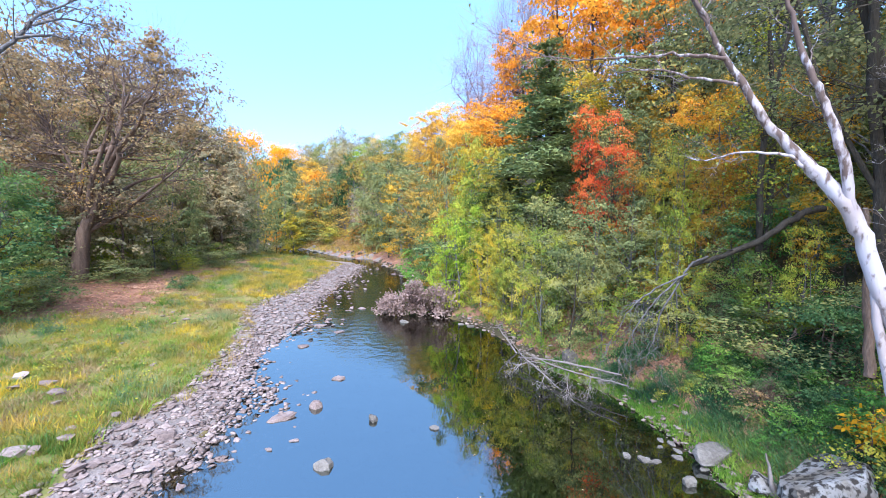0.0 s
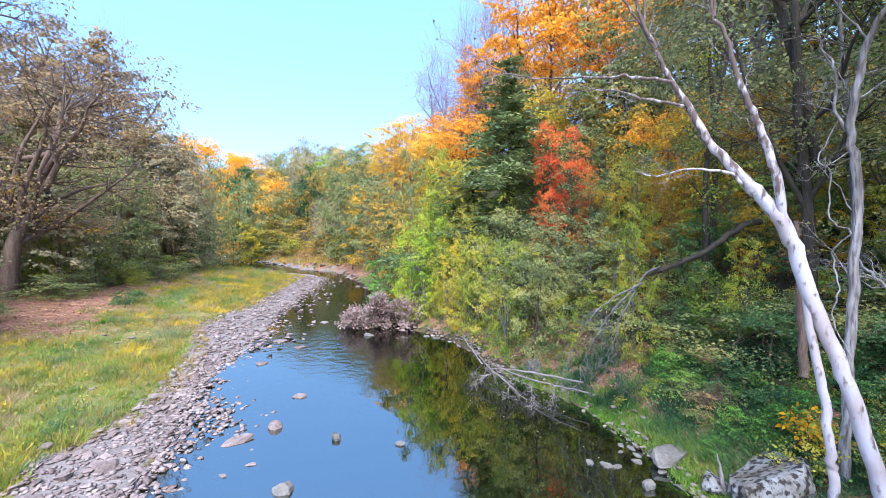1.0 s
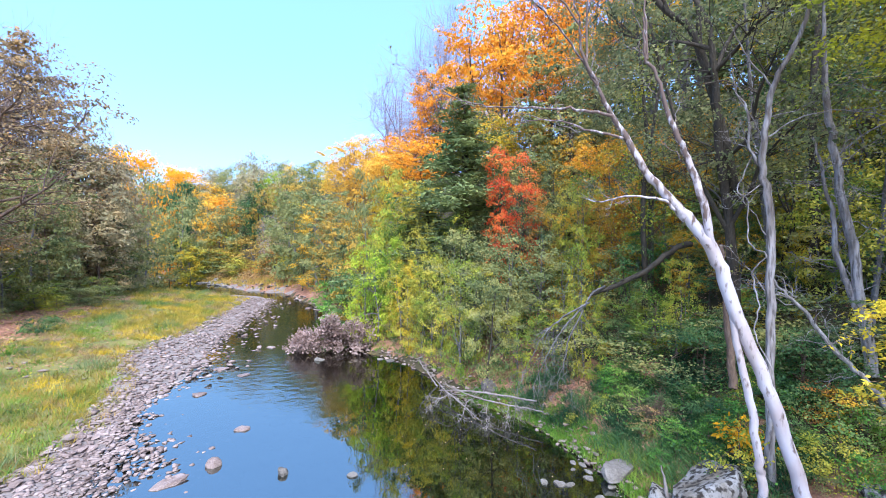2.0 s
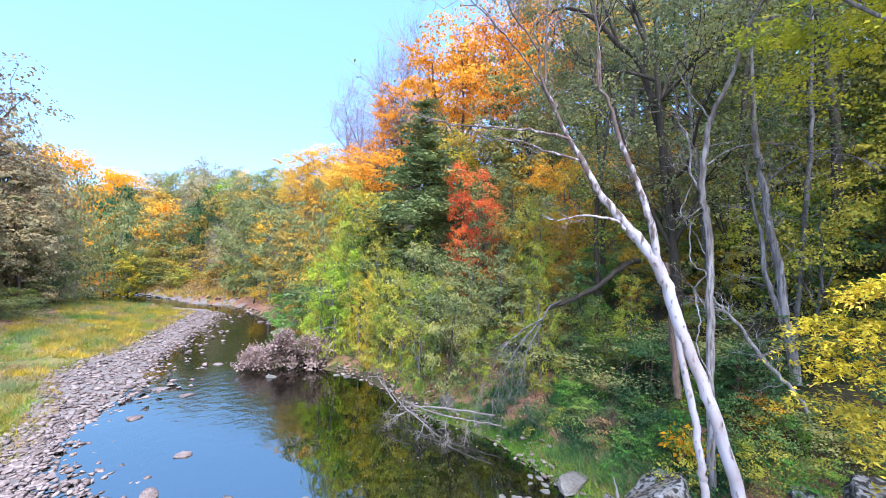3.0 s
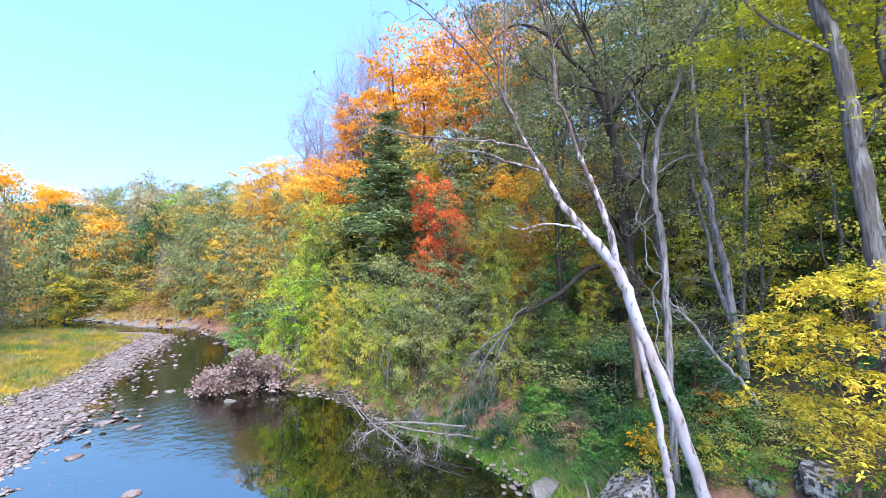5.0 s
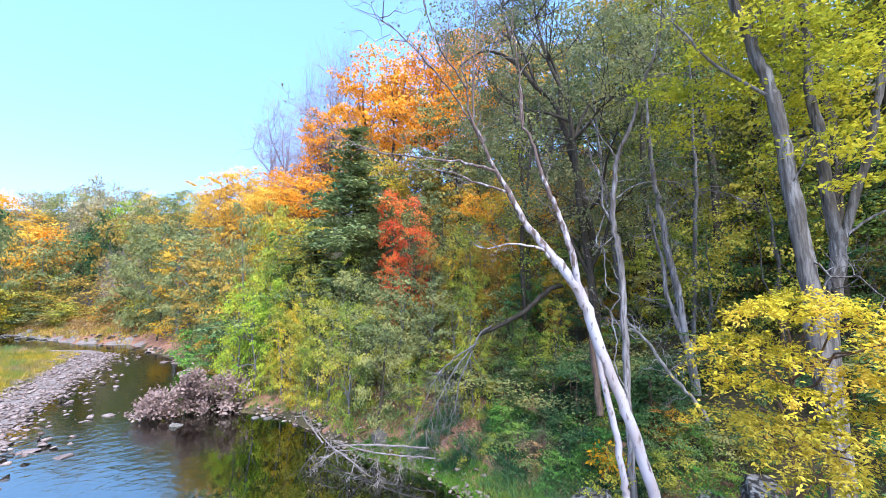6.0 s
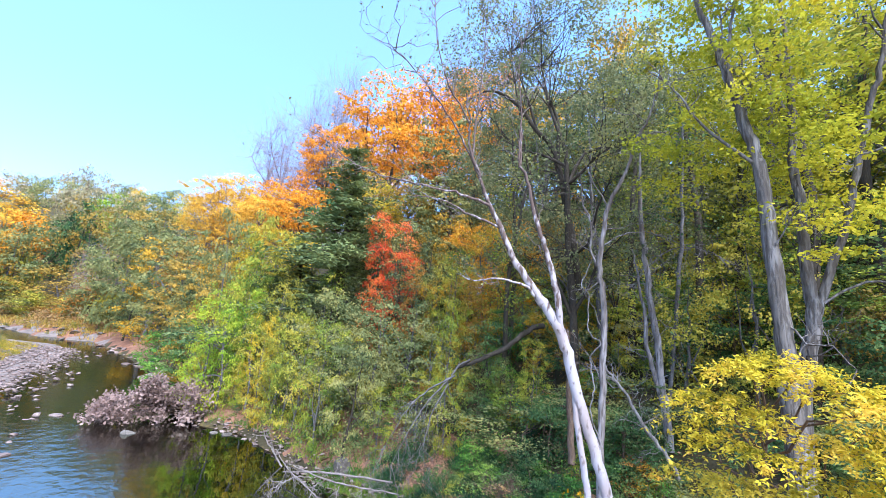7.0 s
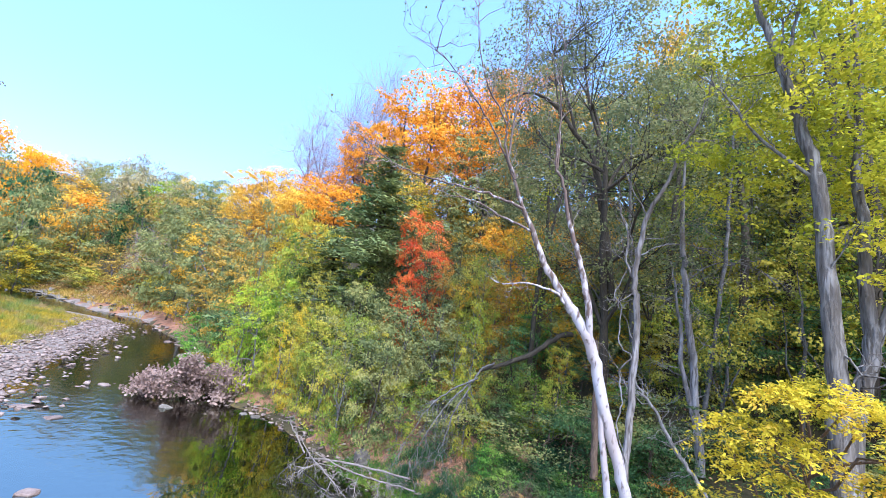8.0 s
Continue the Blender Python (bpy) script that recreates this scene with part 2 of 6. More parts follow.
def water_material():
    m = bpy.data.materials.new("river_water")
    m.use_nodes = True
    nt = m.node_tree
    nt.nodes.clear()
    N, L = nt.nodes.new, nt.links.new
    geo, mp = N("ShaderNodeNewGeometry"), N("ShaderNodeMapping")
    L(geo.outputs["Position"], mp.inputs["Vector"])
    mp.inputs["Scale"].default_value = (0.8, 0.65, 1.0)
    calm, riff = N("ShaderNodeTexNoise"), N("ShaderNodeTexNoise")
    calm.inputs["Scale"].default_value, calm.inputs["Detail"].default_value = 1.3, 2
    riff.inputs["Scale"].default_value, riff.inputs["Detail"].default_value = 4.2, 3
    L(mp.outputs[0], calm.inputs["Vector"])
    L(mp.outputs[0], riff.inputs["Vector"])

    def zone(cx, cy, sx, sy):
        q = N("ShaderNodeMapping")
        q.vector_type = "TEXTURE"
        q.inputs["Location"].default_value = (cx, cy, 0)
        q.inputs["Scale"].default_value = (sx, sy, 1)
        L(geo.outputs["Position"], q.inputs["Vector"])
        g = N("ShaderNodeTexGradient")
        g.gradient_type = "SPHERICAL"
        L(q.outputs[0], g.inputs["Vector"])
        return g.outputs["Fac"]

    total = None
    for z in ((-3.4, 19.5, 5.0, 9.0), (-2.4, 15.0, 2.4, 4.0), (-6.5, 39.0, 6.0, 14.0), (-5.0, 28.0, 4.0, 8.0), (-18, 56, 14, 9)):
        f = zone(*z)
        if total is None:
            total = f
        else:
            ad = N("ShaderNodeMath")
            ad.operation = "MAXIMUM"
            L(total, ad.inputs[0])
            L(f, ad.inputs[1])
            total = ad.outputs[0]
    k = N("ShaderNodeMath")
    k.operation = "MULTIPLY"
    L(riff.outputs["Fac"], k.inputs[0])
    L(total, k.inputs[1])
    k2 = N("ShaderNodeMath")
    k2.operation = "MULTIPLY_ADD"
    L(k.outputs[0], k2.inputs[0])
    k2.inputs[1].default_value = 0.45
    k3 = N("ShaderNodeMath")
    k3.operation = "MULTIPLY"
    L(calm.outputs["Fac"], k3.inputs[0])
    k3.inputs[1].default_value = 0.11
    L(k3.outputs[0], k2.inputs[2])
    bp = N("ShaderNodeBump")
    bp.inputs["Strength"].default_value, bp.inputs["Distance"].default_value = 0.7, 0.08
    L(k2.outputs[0], bp.inputs["Height"])
    fr = N("ShaderNodeFresnel")
    fr.inputs["IOR"].default_value = WATER_IOR
    L(bp.outputs[0], fr.inputs["Normal"])
    gl, tr, mix, out = N("ShaderNodeBsdfGlossy"), N("ShaderNodeBsdfTransparent"), N("ShaderNodeMixShader"), N("ShaderNodeOutputMaterial")
    gl.inputs["Color"].default_value = (0.95, 1.0, 0.93, 1)
    sm = N("ShaderNodeMath")
    sm.operation = "MULTIPLY_ADD"
    L(total, sm.inputs[0])
    sm.inputs[1].default_value, sm.inputs[2].default_value = 0.10, 0.03
    L(sm.outputs[0], gl.inputs["Roughness"])
    tr.inputs["Color"].default_value = (0.075, 0.062, 0.036, 1)
    L(bp.outputs[0], gl.inputs["Normal"])
    L(fr.outputs[0], mix.inputs[0])
    L(tr.outputs[0], mix.inputs[1])
    L(gl.outputs[0], mix.inputs[2])
    L(mix.outputs[0], out.inputs["Surface"])
    return m


WATER_IOR = 3.8
WATER = water_material()

# ---- meshes ----
rng = np.random.default_rng(7)


def mesh_np(name, V, F, mats, smooth=False, index=None):
    me = bpy.data.meshes.new(name)
    V, F = np.asarray(V, np.float32), np.asarray(F, np.int32)
    n, k = F.shape
    me.vertices.add(len(V))
    me.vertices.foreach_set("co", V.ravel())
    me.loops.add(n * k)
    me.loops.foreach_set("vertex_index", F.ravel())
    me.polygons.add(n)
    me.polygons.foreach_set("loop_start", np.arange(0, n * k, k, dtype=np.int32))
    if smooth:
        me.polygons.foreach_set("use_smooth", np.ones(n, bool))
    for m in mats if isinstance(mats, (list, tuple)) else [mats]:
        me.materials.append(m)
    if index is not None:
        me.polygons.foreach_set("material_index", np.asarray(index, np.int32))
    me.update(calc_edges=True)
    return me


def part(name, me, parent, label=""):
    ob = new(name, me)
    ob.parent = parent
    return tagged(ob, label)


def thing(name, x, y, z, label, category, group=""):
    ob = new(name)
    ob.location = (x, y, z)
    ob.empty_display_size = 0.2
    return tagged(ob, label, category, group)


class Bag:
    """Gathers vertices and faces of many small pieces of one part."""

    def __init__(self):
        self.v, self.f, self.n = [], [], 0

    def add(self, v, f):
        self.v.append(v)
        self.f.append(np.asarray(f) + self.n)
        self.n += len(v)

    def mesh(self, name, mats, smooth=False):
        return mesh_np(name, np.concatenate(self.v), np.concatenate(self.f), mats, smooth)


def smooth_line(pts, n):
    """A Catmull-Rom line through points (rows of any width) with n steps a span."""
    p = np.asarray(pts, float)
    p = np.vstack([2 * p[0] - p[1], p, 2 * p[-1] - p[-2]])
    out = []
    for i in range(1, len(p) - 2):
        for u in np.arange(n) / n:
            out.append(0.5 * (2 * p[i] + (p[i + 1] - p[i - 1]) * u + (2 * p[i - 1] - 5 * p[i] + 4 * p[i + 1] - p[i + 2]) * u**2
                              + (3 * p[i] - p[i - 1] - 3 * p[i + 1] + p[i + 2]) * u**3))
    out.append(p[-2])
    return np.array(out)


def tube(bag, pts, radii, sides=6, knobs=0.0):
    """A tapered limb along a line of points."""
    p = np.asarray(pts, float)
    n = len(p)
    r = np.interp(np.linspace(0, 1, n), np.linspace(0, 1, len(radii)), radii)
    t = np.gradient(p, axis=0)
    t /= np.linalg.norm(t, axis=1, keepdims=True) + 1e-9
    ref = np.where(np.abs(t[:, 2:3]) < 0.9, [[0, 0, 1.0]], [[1.0, 0, 0]])
    ref = np.repeat(ref[:1], n, 0) if abs(t[0, 2]) < 0.9 else ref[:1].repeat(n, 0)
    u = np.cross(t, ref)
    u /= np.linalg.norm(u, axis=1, keepdims=True) + 1e-9
    w = np.cross(t, u)
    a = np.arange(sides) * 2 * np.pi / sides
    rr = r[:, None] * (1 + knobs * rng.uniform(-1, 1, (n, sides)))
    v = p[:, None] + rr[..., None] * (np.cos(a)[None, :, None] * u[:, None] + np.sin(a)[None, :, None] * w[:, None])
    i, j = np.meshgrid(np.arange(n - 1), np.arange(sides), indexing="ij")
    k = (j + 1) % sides
    f = np.stack([i * sides + j, i * sides + k, (i + 1) * sides + k, (i + 1) * sides + j], -1).reshape(-1, 4)
    bag.add(v.reshape(-1, 3), f)


def unit(v):
    return v / (np.linalg.norm(v, axis=-1, keepdims=True) + 1e-9)


def leaves(bag, at, size, width=0.44, flat=0.6, droop=0.25, simple=False, facing=None):
    """A folded, pointed leaf at each place, mostly lying flat; simple ones are three-cornered."""
    n = len(at)
    nor = unit(rng.normal(0, 1, (n, 3)) * (1 - flat) + np.array([0, 0, flat]))
    if facing is not None:  # leaves shingle the outside of their clump
        nor = unit(facing * 0.85 + np.array([0, 0, 0.42]) + rng.normal(0, 0.34, (n, 3)))
    ax = rng.normal(0, 1, (n, 3))
    ax[:, 2] -= droop if facing is None else droop * 0.3
    ax = unit(ax - nor * (ax * nor).sum(1, keepdims=True) * 0.9)
    side = unit(np.cross(nor, ax))
    L = (size * rng.uniform(0.6, 1.35, n))[:, None]
    if simple:
        v = np.stack([at - side * L * width * 1.1, at + ax * L * 0.78, at + side * L * width * rng.uniform(0.7, 1.3, (n, 1))], 1)
        bag.add(v.reshape(-1, 3), np.arange(3 * n).reshape(-1, 3))
        return
    m = at + ax * L * 0.45 + nor * L * 0.10
    v = np.stack([at, m + side * L * width, at + ax * L, m - side * L * width], 1)
    bag.add(v.reshape(-1, 3), np.arange(4 * n).reshape(-1, 4))


def bent(a, b, sag, n=5):
    """A crooked way from a to b."""
    a, b = np.asarray(a, float), np.asarray(b, float)
    u = np.linspace(0, 1, n)[:, None]
    d = np.linalg.norm(b - a)
    w = rng.normal(0, 0.05 * d, (n, 3))
    w[0] = w[-1] = 0
    return a + (b - a) * u + np.array([0, 0, sag * d]) * 4 * u * (1 - u) + w


def sprout(bag, line, n, length, thick, depth=1, up=0.5, sides=4, start=0.2):
    """Side twigs off a limb, crooked, each with smaller ones; returns their ends."""
    line = np.asarray(line, float)
    ends = []
    for _ in range(n):
        u = rng.uniform(start, 1) * (len(line) - 1)
        i = min(int(u), len(line) - 2)
        a = line[i] + (line[i + 1] - line[i]) * (u - i)
        d = unit(unit(line[i + 1] - line[i]) * 0.6 + rng.normal(0, 0.6, 3) + np.array([0, 0, up]))
        k = length * rng.uniform(0.45, 1.15)
        way = bent(a, a + d * k, rng.uniform(-0.05, 0.1), 6)
        tube(bag, way, [thick, thick * 0.55, thick * 0.15], sides)
        ends.append(way[-1])
        if depth:
            ends += sprout(bag, way, 4, length * 0.5, thick * 0.45, depth - 1, up, 3, 0.3)
    return ends


def crowned(parent, h, bottom, radius, clumps, per, leaf, leafmat, bark, thick=0.0, twigs=0, lean=(0, 0), clump_r=0.9,
            flatness=0.45, sides=6, simple=True, extra=None, split=0.6):
    """Trunk with limbs and a crown of leaf clumps round the limb ends, h metres high, from the origin."""
    thick = thick or h * 0.013
    lean = np.array([*lean, 0.0])
    wood, crown = Bag(), Bag()
    spine = np.array([lean * (u ** 1.5) + np.array([0, 0, u * h * 0.9]) for u in np.linspace(0, 1, 9)])
    spine[1:, :2] += np.cumsum(rng.normal(0, h * 0.014, (8, 2)), 0)
    spine[0, 2] = -0.35
    tube(wood, spine, [thick * 1.45, thick * 1.05, thick * 0.85, thick * 0.45, thick * 0.10], sides + 2, 0.06)
    zc, zr = h * (1 + bottom) / 2, h * (1 - bottom) / 2
    lumps = [(unit(rng.normal(0, 1, 3)), rng.uniform(0.7, 1.05)) for _ in range(14)]
    cs = []
    while len(cs) < clumps:
        d = unit(rng.normal(0, 1, 3))
        d = d / (np.abs(d) ** 3).sum() ** (1 / 3)
        bulge = max(k * max(0.0, float(d @ q)) ** 2 for q, k in lumps)
        rad = rng.uniform(0.25, 1.0) ** 0.45 * (0.62 + 0.42 * bulge)
        c = np.array([d[0] * radius * rad, d[1] * radius * rad, zc + d[2] * zr * rad])
        cs.append(c + lean * (max(c[2], 0) / h) ** 1.5)
    cs = np.array(cs)
    lo, hi = np.percentile(cs[:, 2], (3, 95))
    cs[:, 2] = h * bottom + np.clip((cs[:, 2] - lo) / (hi - lo), 0, 1.06) * (h * (0.97 - bottom) - 0.2 * clump_r)
    cs[:, :2] *= (radius - 0.4 * clump_r) / np.percentile(np.hypot(cs[:, 0], cs[:, 1]), 92) if not lean.any() else 1
    mains, limbs = [], []
    for _ in range(7 if sides > 4 else 3):
        c = cs[rng.integers(len(cs))]
        z0 = h * rng.uniform(0.15, split)
        a = np.array([np.interp(z0, spine[:, 2], spine[:, i]) for i in range(3)])
        way = smooth_line(bent(a, a + (c - a) * 0.75, 0.03, 4), 2)
        limb = wood if sides < 5 else Bag()
        tube(limb, way, [thick * 0.6, thick * 0.4, thick * 0.15], sides)
        mains.append(way)
        limbs += [limb] if sides > 4 else []
    joints = np.concatenate([spine[2:], *mains])
    for c in cs:
        dist = np.linalg.norm(joints - c, axis=1) + np.maximum(0, joints[:, 2] - c[2]) * 1.5
        a = joints[np.argsort(dist)[int(rng.integers(0, min(5, len(joints))))]]
        big = thick * rng.uniform(0.10, 0.2)
        if rng.random() < (0.85 if sides < 5 else 0.0 if twigs else 0.72):
            continue
        way = bent(a, c, rng.uniform(-0.02, 0.08), 4)
        tube(wood, way, [big, big * 0.6, big * 0.25], 3)
        for _ in range(twigs):
            i = int(rng.integers(0, 3))
            s = way[i] + (way[i + 1] - way[i]) * rng.random()
            e = s + unit(unit(c - a) * 1.1 + rng.normal(0, 0.6, 3) + np.array([0, 0, 0.25])) * rng.uniform(0.6, 1.7) * clump_r
            tube(wood, bent(s, e, 0, 3), [big * 0.35, big * 0.12], 3)
    for way, radii in extra or ():
        tube(wood, smooth_line(way, 4), radii, 8, 0.08)
    if per:
        n = rng.poisson(per * rng.uniform(0.5, 1.5, len(cs)))
        cen = np.repeat(cs, n, 0)
        sz = np.repeat(rng.uniform(0.6, 1.3, len(cs)), n)[:, None] * clump_r
        u, a = np.sqrt(rng.random(len(cen))), rng.uniform(0, 6.28, len(cen))
        off = np.stack([u * np.cos(a), u * np.sin(a), rng.normal(0, 0.55, len(cen)) * flatness * (1.1 - 0.5 * u) - 0.22 * u * u], -1) * sz
        tilt = np.repeat(rng.normal(0, 0.3, (len(cs), 2)), n, 0)
        off[:, 2] += off[:, 0] * tilt[:, 0] + off[:, 1] * tilt[:, 1]
        outward = unit(off * np.array([1, 1, 1.6])) + 0.55 * unit(cen - np.array([lean[0] * 0.5, lean[1] * 0.5, zc]))
        leaves(crown, cen + off, leaf, simple=simple, facing=unit(outward))
        part("crown", crown.mesh("crown", LEAF[leafmat]), parent)
    stem = part("trunk", wood.mesh("trunk", BARK[bark], True), parent)
    for limb in limbs:
        part("limb", limb.mesh("limb", BARK[bark], True), stem)
    return cs


def conifer(parent, h, radius, bark="dark", leafmat="pine", step=0.34, leaf=0.34):
    """A spruce: whorls of drooping boughs hung with needle sprays."""
    wood, crown = Bag(), Bag()
    tube(wood, [(0, 0, -0.3), (0.05, 0, h * 0.5), (0, 0.03, h)], [h * 0.018, h * 0.011, 0.01], 8)
    z = h * 0.10
    while z < h * 0.985:
        u = (z / h - 0.10) / 0.9
        reach = radius * (1 - u) ** 0.8 * rng.uniform(0.6, 1.2) + 0.12
        for k in range(rng.integers(3, 8)):
            a = rng.uniform(0, 2 * np.pi)
            r = reach * rng.uniform(0.4, 1.25)
            d = np.array([np.cos(a), np.sin(a), 0])
            line = np.array([np.array([0, 0, z]) + d * r * s + np.array([0, 0, -0.32 * r * s + 0.16 * r * s * s]) for s in np.linspace(0, 1, 5)])
            tube(wood, line, [0.012 + 0.012 * r, 0.005], 3)
            n = int(14 + 58 * r)
            s = rng.uniform(0.12, 1.03, n)[:, None]
            at = np.array([0, 0, z]) + d * r * s + np.array([0, 0, 1.0]) * (-0.32 * r * s + 0.16 * r * s * s)
            at = at + rng.normal(0, 1, (n, 3)) * np.array([0.14, 0.14, 0.05]) * (0.5 + r * 0.5)
            leaves(crown, at, leaf, 0.17, 0.5, 0.5, True)
        z += step * rng.uniform(0.7, 1.2)
    part("crown", crown.mesh("crown", LEAF[leafmat]), parent)
    part("trunk", wood.mesh("trunk", BARK[bark], True), parent)


# ---- the lie of the land ----
LEFT = np.array([(-6.5, -300), (-6, -20), (-5.6, 0), (-5.6, 6.8), (-5.55, 8.1), (-5.75, 9.7), (-6.6, 12), (-7.3, 15), (-7, 17.5), (-7.4, 20.7),
                 (-8.3, 25.4), (-8.8, 34), (-9.5, 44.5), (-11.5, 49.5), (-16, 52.5), (-22, 57), (-36, 69), (-60, 92), (-400, 320)], float)
RIGHT = np.array([(6.5, -300), (6, -20), (5.4, 0), (5.4, 6.8), (5.45, 8.1), (5.2, 9.6), (4.9, 10.9), (3.6, 13), (2.8, 15.8), (1.8, 18.6),
                  (0.3, 20.2), (-0.8, 24), (-3.3, 36), (-7, 46), (-9.6, 53), (-15.4, 57.6), (-26, 73.7), (-36, 84.5), (-60, 107), (-400, 340)], float)


def to_line(x, y, line):
    best = np.full(np.shape(x), 1e9)
    for (ax, ay), (bx, by) in zip(line[:-1], line[1:]):
        dx, dy = bx - ax, by - ay
        u = np.clip(((x - ax) * dx + (y - ay) * dy) / (dx * dx + dy * dy), 0, 1)
        best = np.minimum(best, np.hypot(x - ax - u * dx, y - ay - u * dy))
    return best


def in_river(x, y):
    ring = np.vstack([LEFT, RIGHT[::-1]])
    inside = np.zeros(np.shape(x), bool)
    for (ax, ay), (bx, by) in zip(ring, np.roll(ring, -1, 0)):
        if ay != by:
            inside ^= ((ay > y) != (by > y)) & (x < (bx - ax) * (y - ay) / (by - ay) + ax)
    return inside


def wave(x, y, s):
    return (np.sin(x * 1.3 / s + 1.7 * np.sin(y * 0.9 / s)) + np.sin(y * 1.7 / s + 1.3 * np.sin(x * 1.1 / s + 2))) * 0.5


def land(x, y):
    """Height of the ground, distance from the left and the right bank, and whether it is river bed."""
    x, y = np.asarray(x, float), np.asarray(y, float)
    dl, dr, wet = to_line(x, y, LEFT), to_line(x, y, RIGHT), in_river(x, y)
    zl = np.interp(dl, [0, 0.8, 2.5, 6, 12, 22, 30, 60, 100, 400], [0, .10, .32, .5, 1.0, 1.9, 3, 12, 20, 28])
    near = np.interp(dr, [0, 0.6, 1.5, 3, 5, 8, 15, 30, 50, 100, 400], [0, .3, .75, 1.4, 2.7, 5.0, 10, 19, 26, 32, 36])
    far = np.interp(dr, [0, 1.5, 4, 8, 20, 60, 100, 400], [0, .5, 1.0, 1.8, 6, 19, 25, 34])
    w = np.clip((y - 44) / 22, 0, 1)
    away = np.hypot(x, y)
    far = far + np.interp(away, [75, 125, 170, 300], [0, 9, 14, 16]) * np.clip((dr - 3) / 14, 0, 1)
    zr = near * (1 - w) + far * w
    z = np.where(dl < dr, zl, zr)
    d = np.minimum(dl, dr)
    z = z + np.clip(d / 8, 0, 1) * (0.12 * wave(x, y, 1.7) + 0.35 * wave(x, y, 6.0)) * np.clip(d / 25, 0.25, 1) + 0.04 * np.clip(d, 0, 1) * wave(x, y, 0.45)
    bed = -np.minimum(np.interp(dl, [0, 1, 3, 6], [0, .10, .28, .6]), np.interp(dr, [0, 0.6, 2, 4], [0, .35, .65, .8])) + 0.03 * wave(x, y, 0.4) * np.clip(d, 0, 1)
    return np.where(wet, bed, z), dl, dr, wet


def ground(x, y):
    return float(land(np.array([x]), np.array([y]))[0][0])


def grid_lines(lo, hi, fine_lo, fine_hi, step, grow=1.12):
    mid = list(np.arange(fine_lo, fine_hi + 1e-6, step))
    s, p = step, fine_hi
    while p < hi:
        s *= grow
        p += s
        mid.append(min(p, hi))
    s, p = step, fine_lo
    while p > lo:
        s *= grow
        p -= s
        mid.insert(0, max(p, lo))
    return np.array(mid)


def litter_edge(y):
    """How far from the left bank the leaf-strewn ground begins."""
    return np.interp(y, [12, 16.5, 19, 21, 24, 28, 36, 50], [17, 11.8, 8.4, 7.8, 8.8, 9.6, 10.5, 11])


def build_land():
    gx, gy = grid_lines(-1500, 1500, -13, 11, 0.25), grid_lines(-1500, 1500, 4, 24, 0.28, 1.08)
    X, Y = np.meshgrid(gx, gy, indexing="ij")
    Z, dl, dr, wet = land(X.ravel(), Y.ravel())
    V = np.stack([X.ravel(), Y.ravel(), Z], -1)
    a, b = len(gx), len(gy)
    i, j = np.meshgrid(np.arange(a - 1), np.arange(b - 1), indexing="ij")
    q = (i * b + j)
    F = np.stack([q, q + b, q + b + 1, q + 1], -1).reshape(-1, 4)
    cx, cy = V[F][:, :, 0].mean(1), V[F][:, :, 1].mean(1)
    z, dl, dr, wet = land(cx, cy)
    j = 0.5 * wave(cx, cy, 0.8) + 0.35 * wave(cx, cy, 0.3)
    left = dl < dr
    veg = np.interp(cy, [0, 6.7, 8.6, 11.5, 14.8, 20.7, 26.9, 36, 46, 60], [1.5, 1.55, 2.0, 1.0, 1.0, 3.4, 2.1, 2.5, 4.0, 2.0])
    # 4 is the shade-dark floor: under the trees and a strip at the right waterline
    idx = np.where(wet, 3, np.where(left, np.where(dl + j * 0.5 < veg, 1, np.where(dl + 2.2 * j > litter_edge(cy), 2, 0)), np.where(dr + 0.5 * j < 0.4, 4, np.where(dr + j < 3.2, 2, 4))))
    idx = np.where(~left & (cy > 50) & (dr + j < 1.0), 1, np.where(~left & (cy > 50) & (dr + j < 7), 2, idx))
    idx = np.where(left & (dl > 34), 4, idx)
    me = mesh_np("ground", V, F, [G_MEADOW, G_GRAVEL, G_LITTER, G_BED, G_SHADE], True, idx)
    tagged(new("ground", me), "river valley floor with meadow, gravel bar and wooded slopes", "ground", kind="structure")


build_land()
bmw = bmesh.new()
ws = [bmw.verts.new(p) for p in ((-75, -120, 0), (14, -120, 0), (14, 125, 0), (-75, 125, 0))]
bmw.faces.new(ws)
wm = bpy.data.meshes.new("water")
bmw.to_mesh(wm)
bmw.free()
wm.materials.append(WATER)
tagged(new("water", wm), "clear shallow river reflecting sky and trees", "river", kind="structure")


def polar(az, d):
    return d * math.sin(radians(az)), d * math.cos(radians(az))


# ---- trees of the slopes, built once for each look and set out as copies ----
PROTO, USED = {}, set()
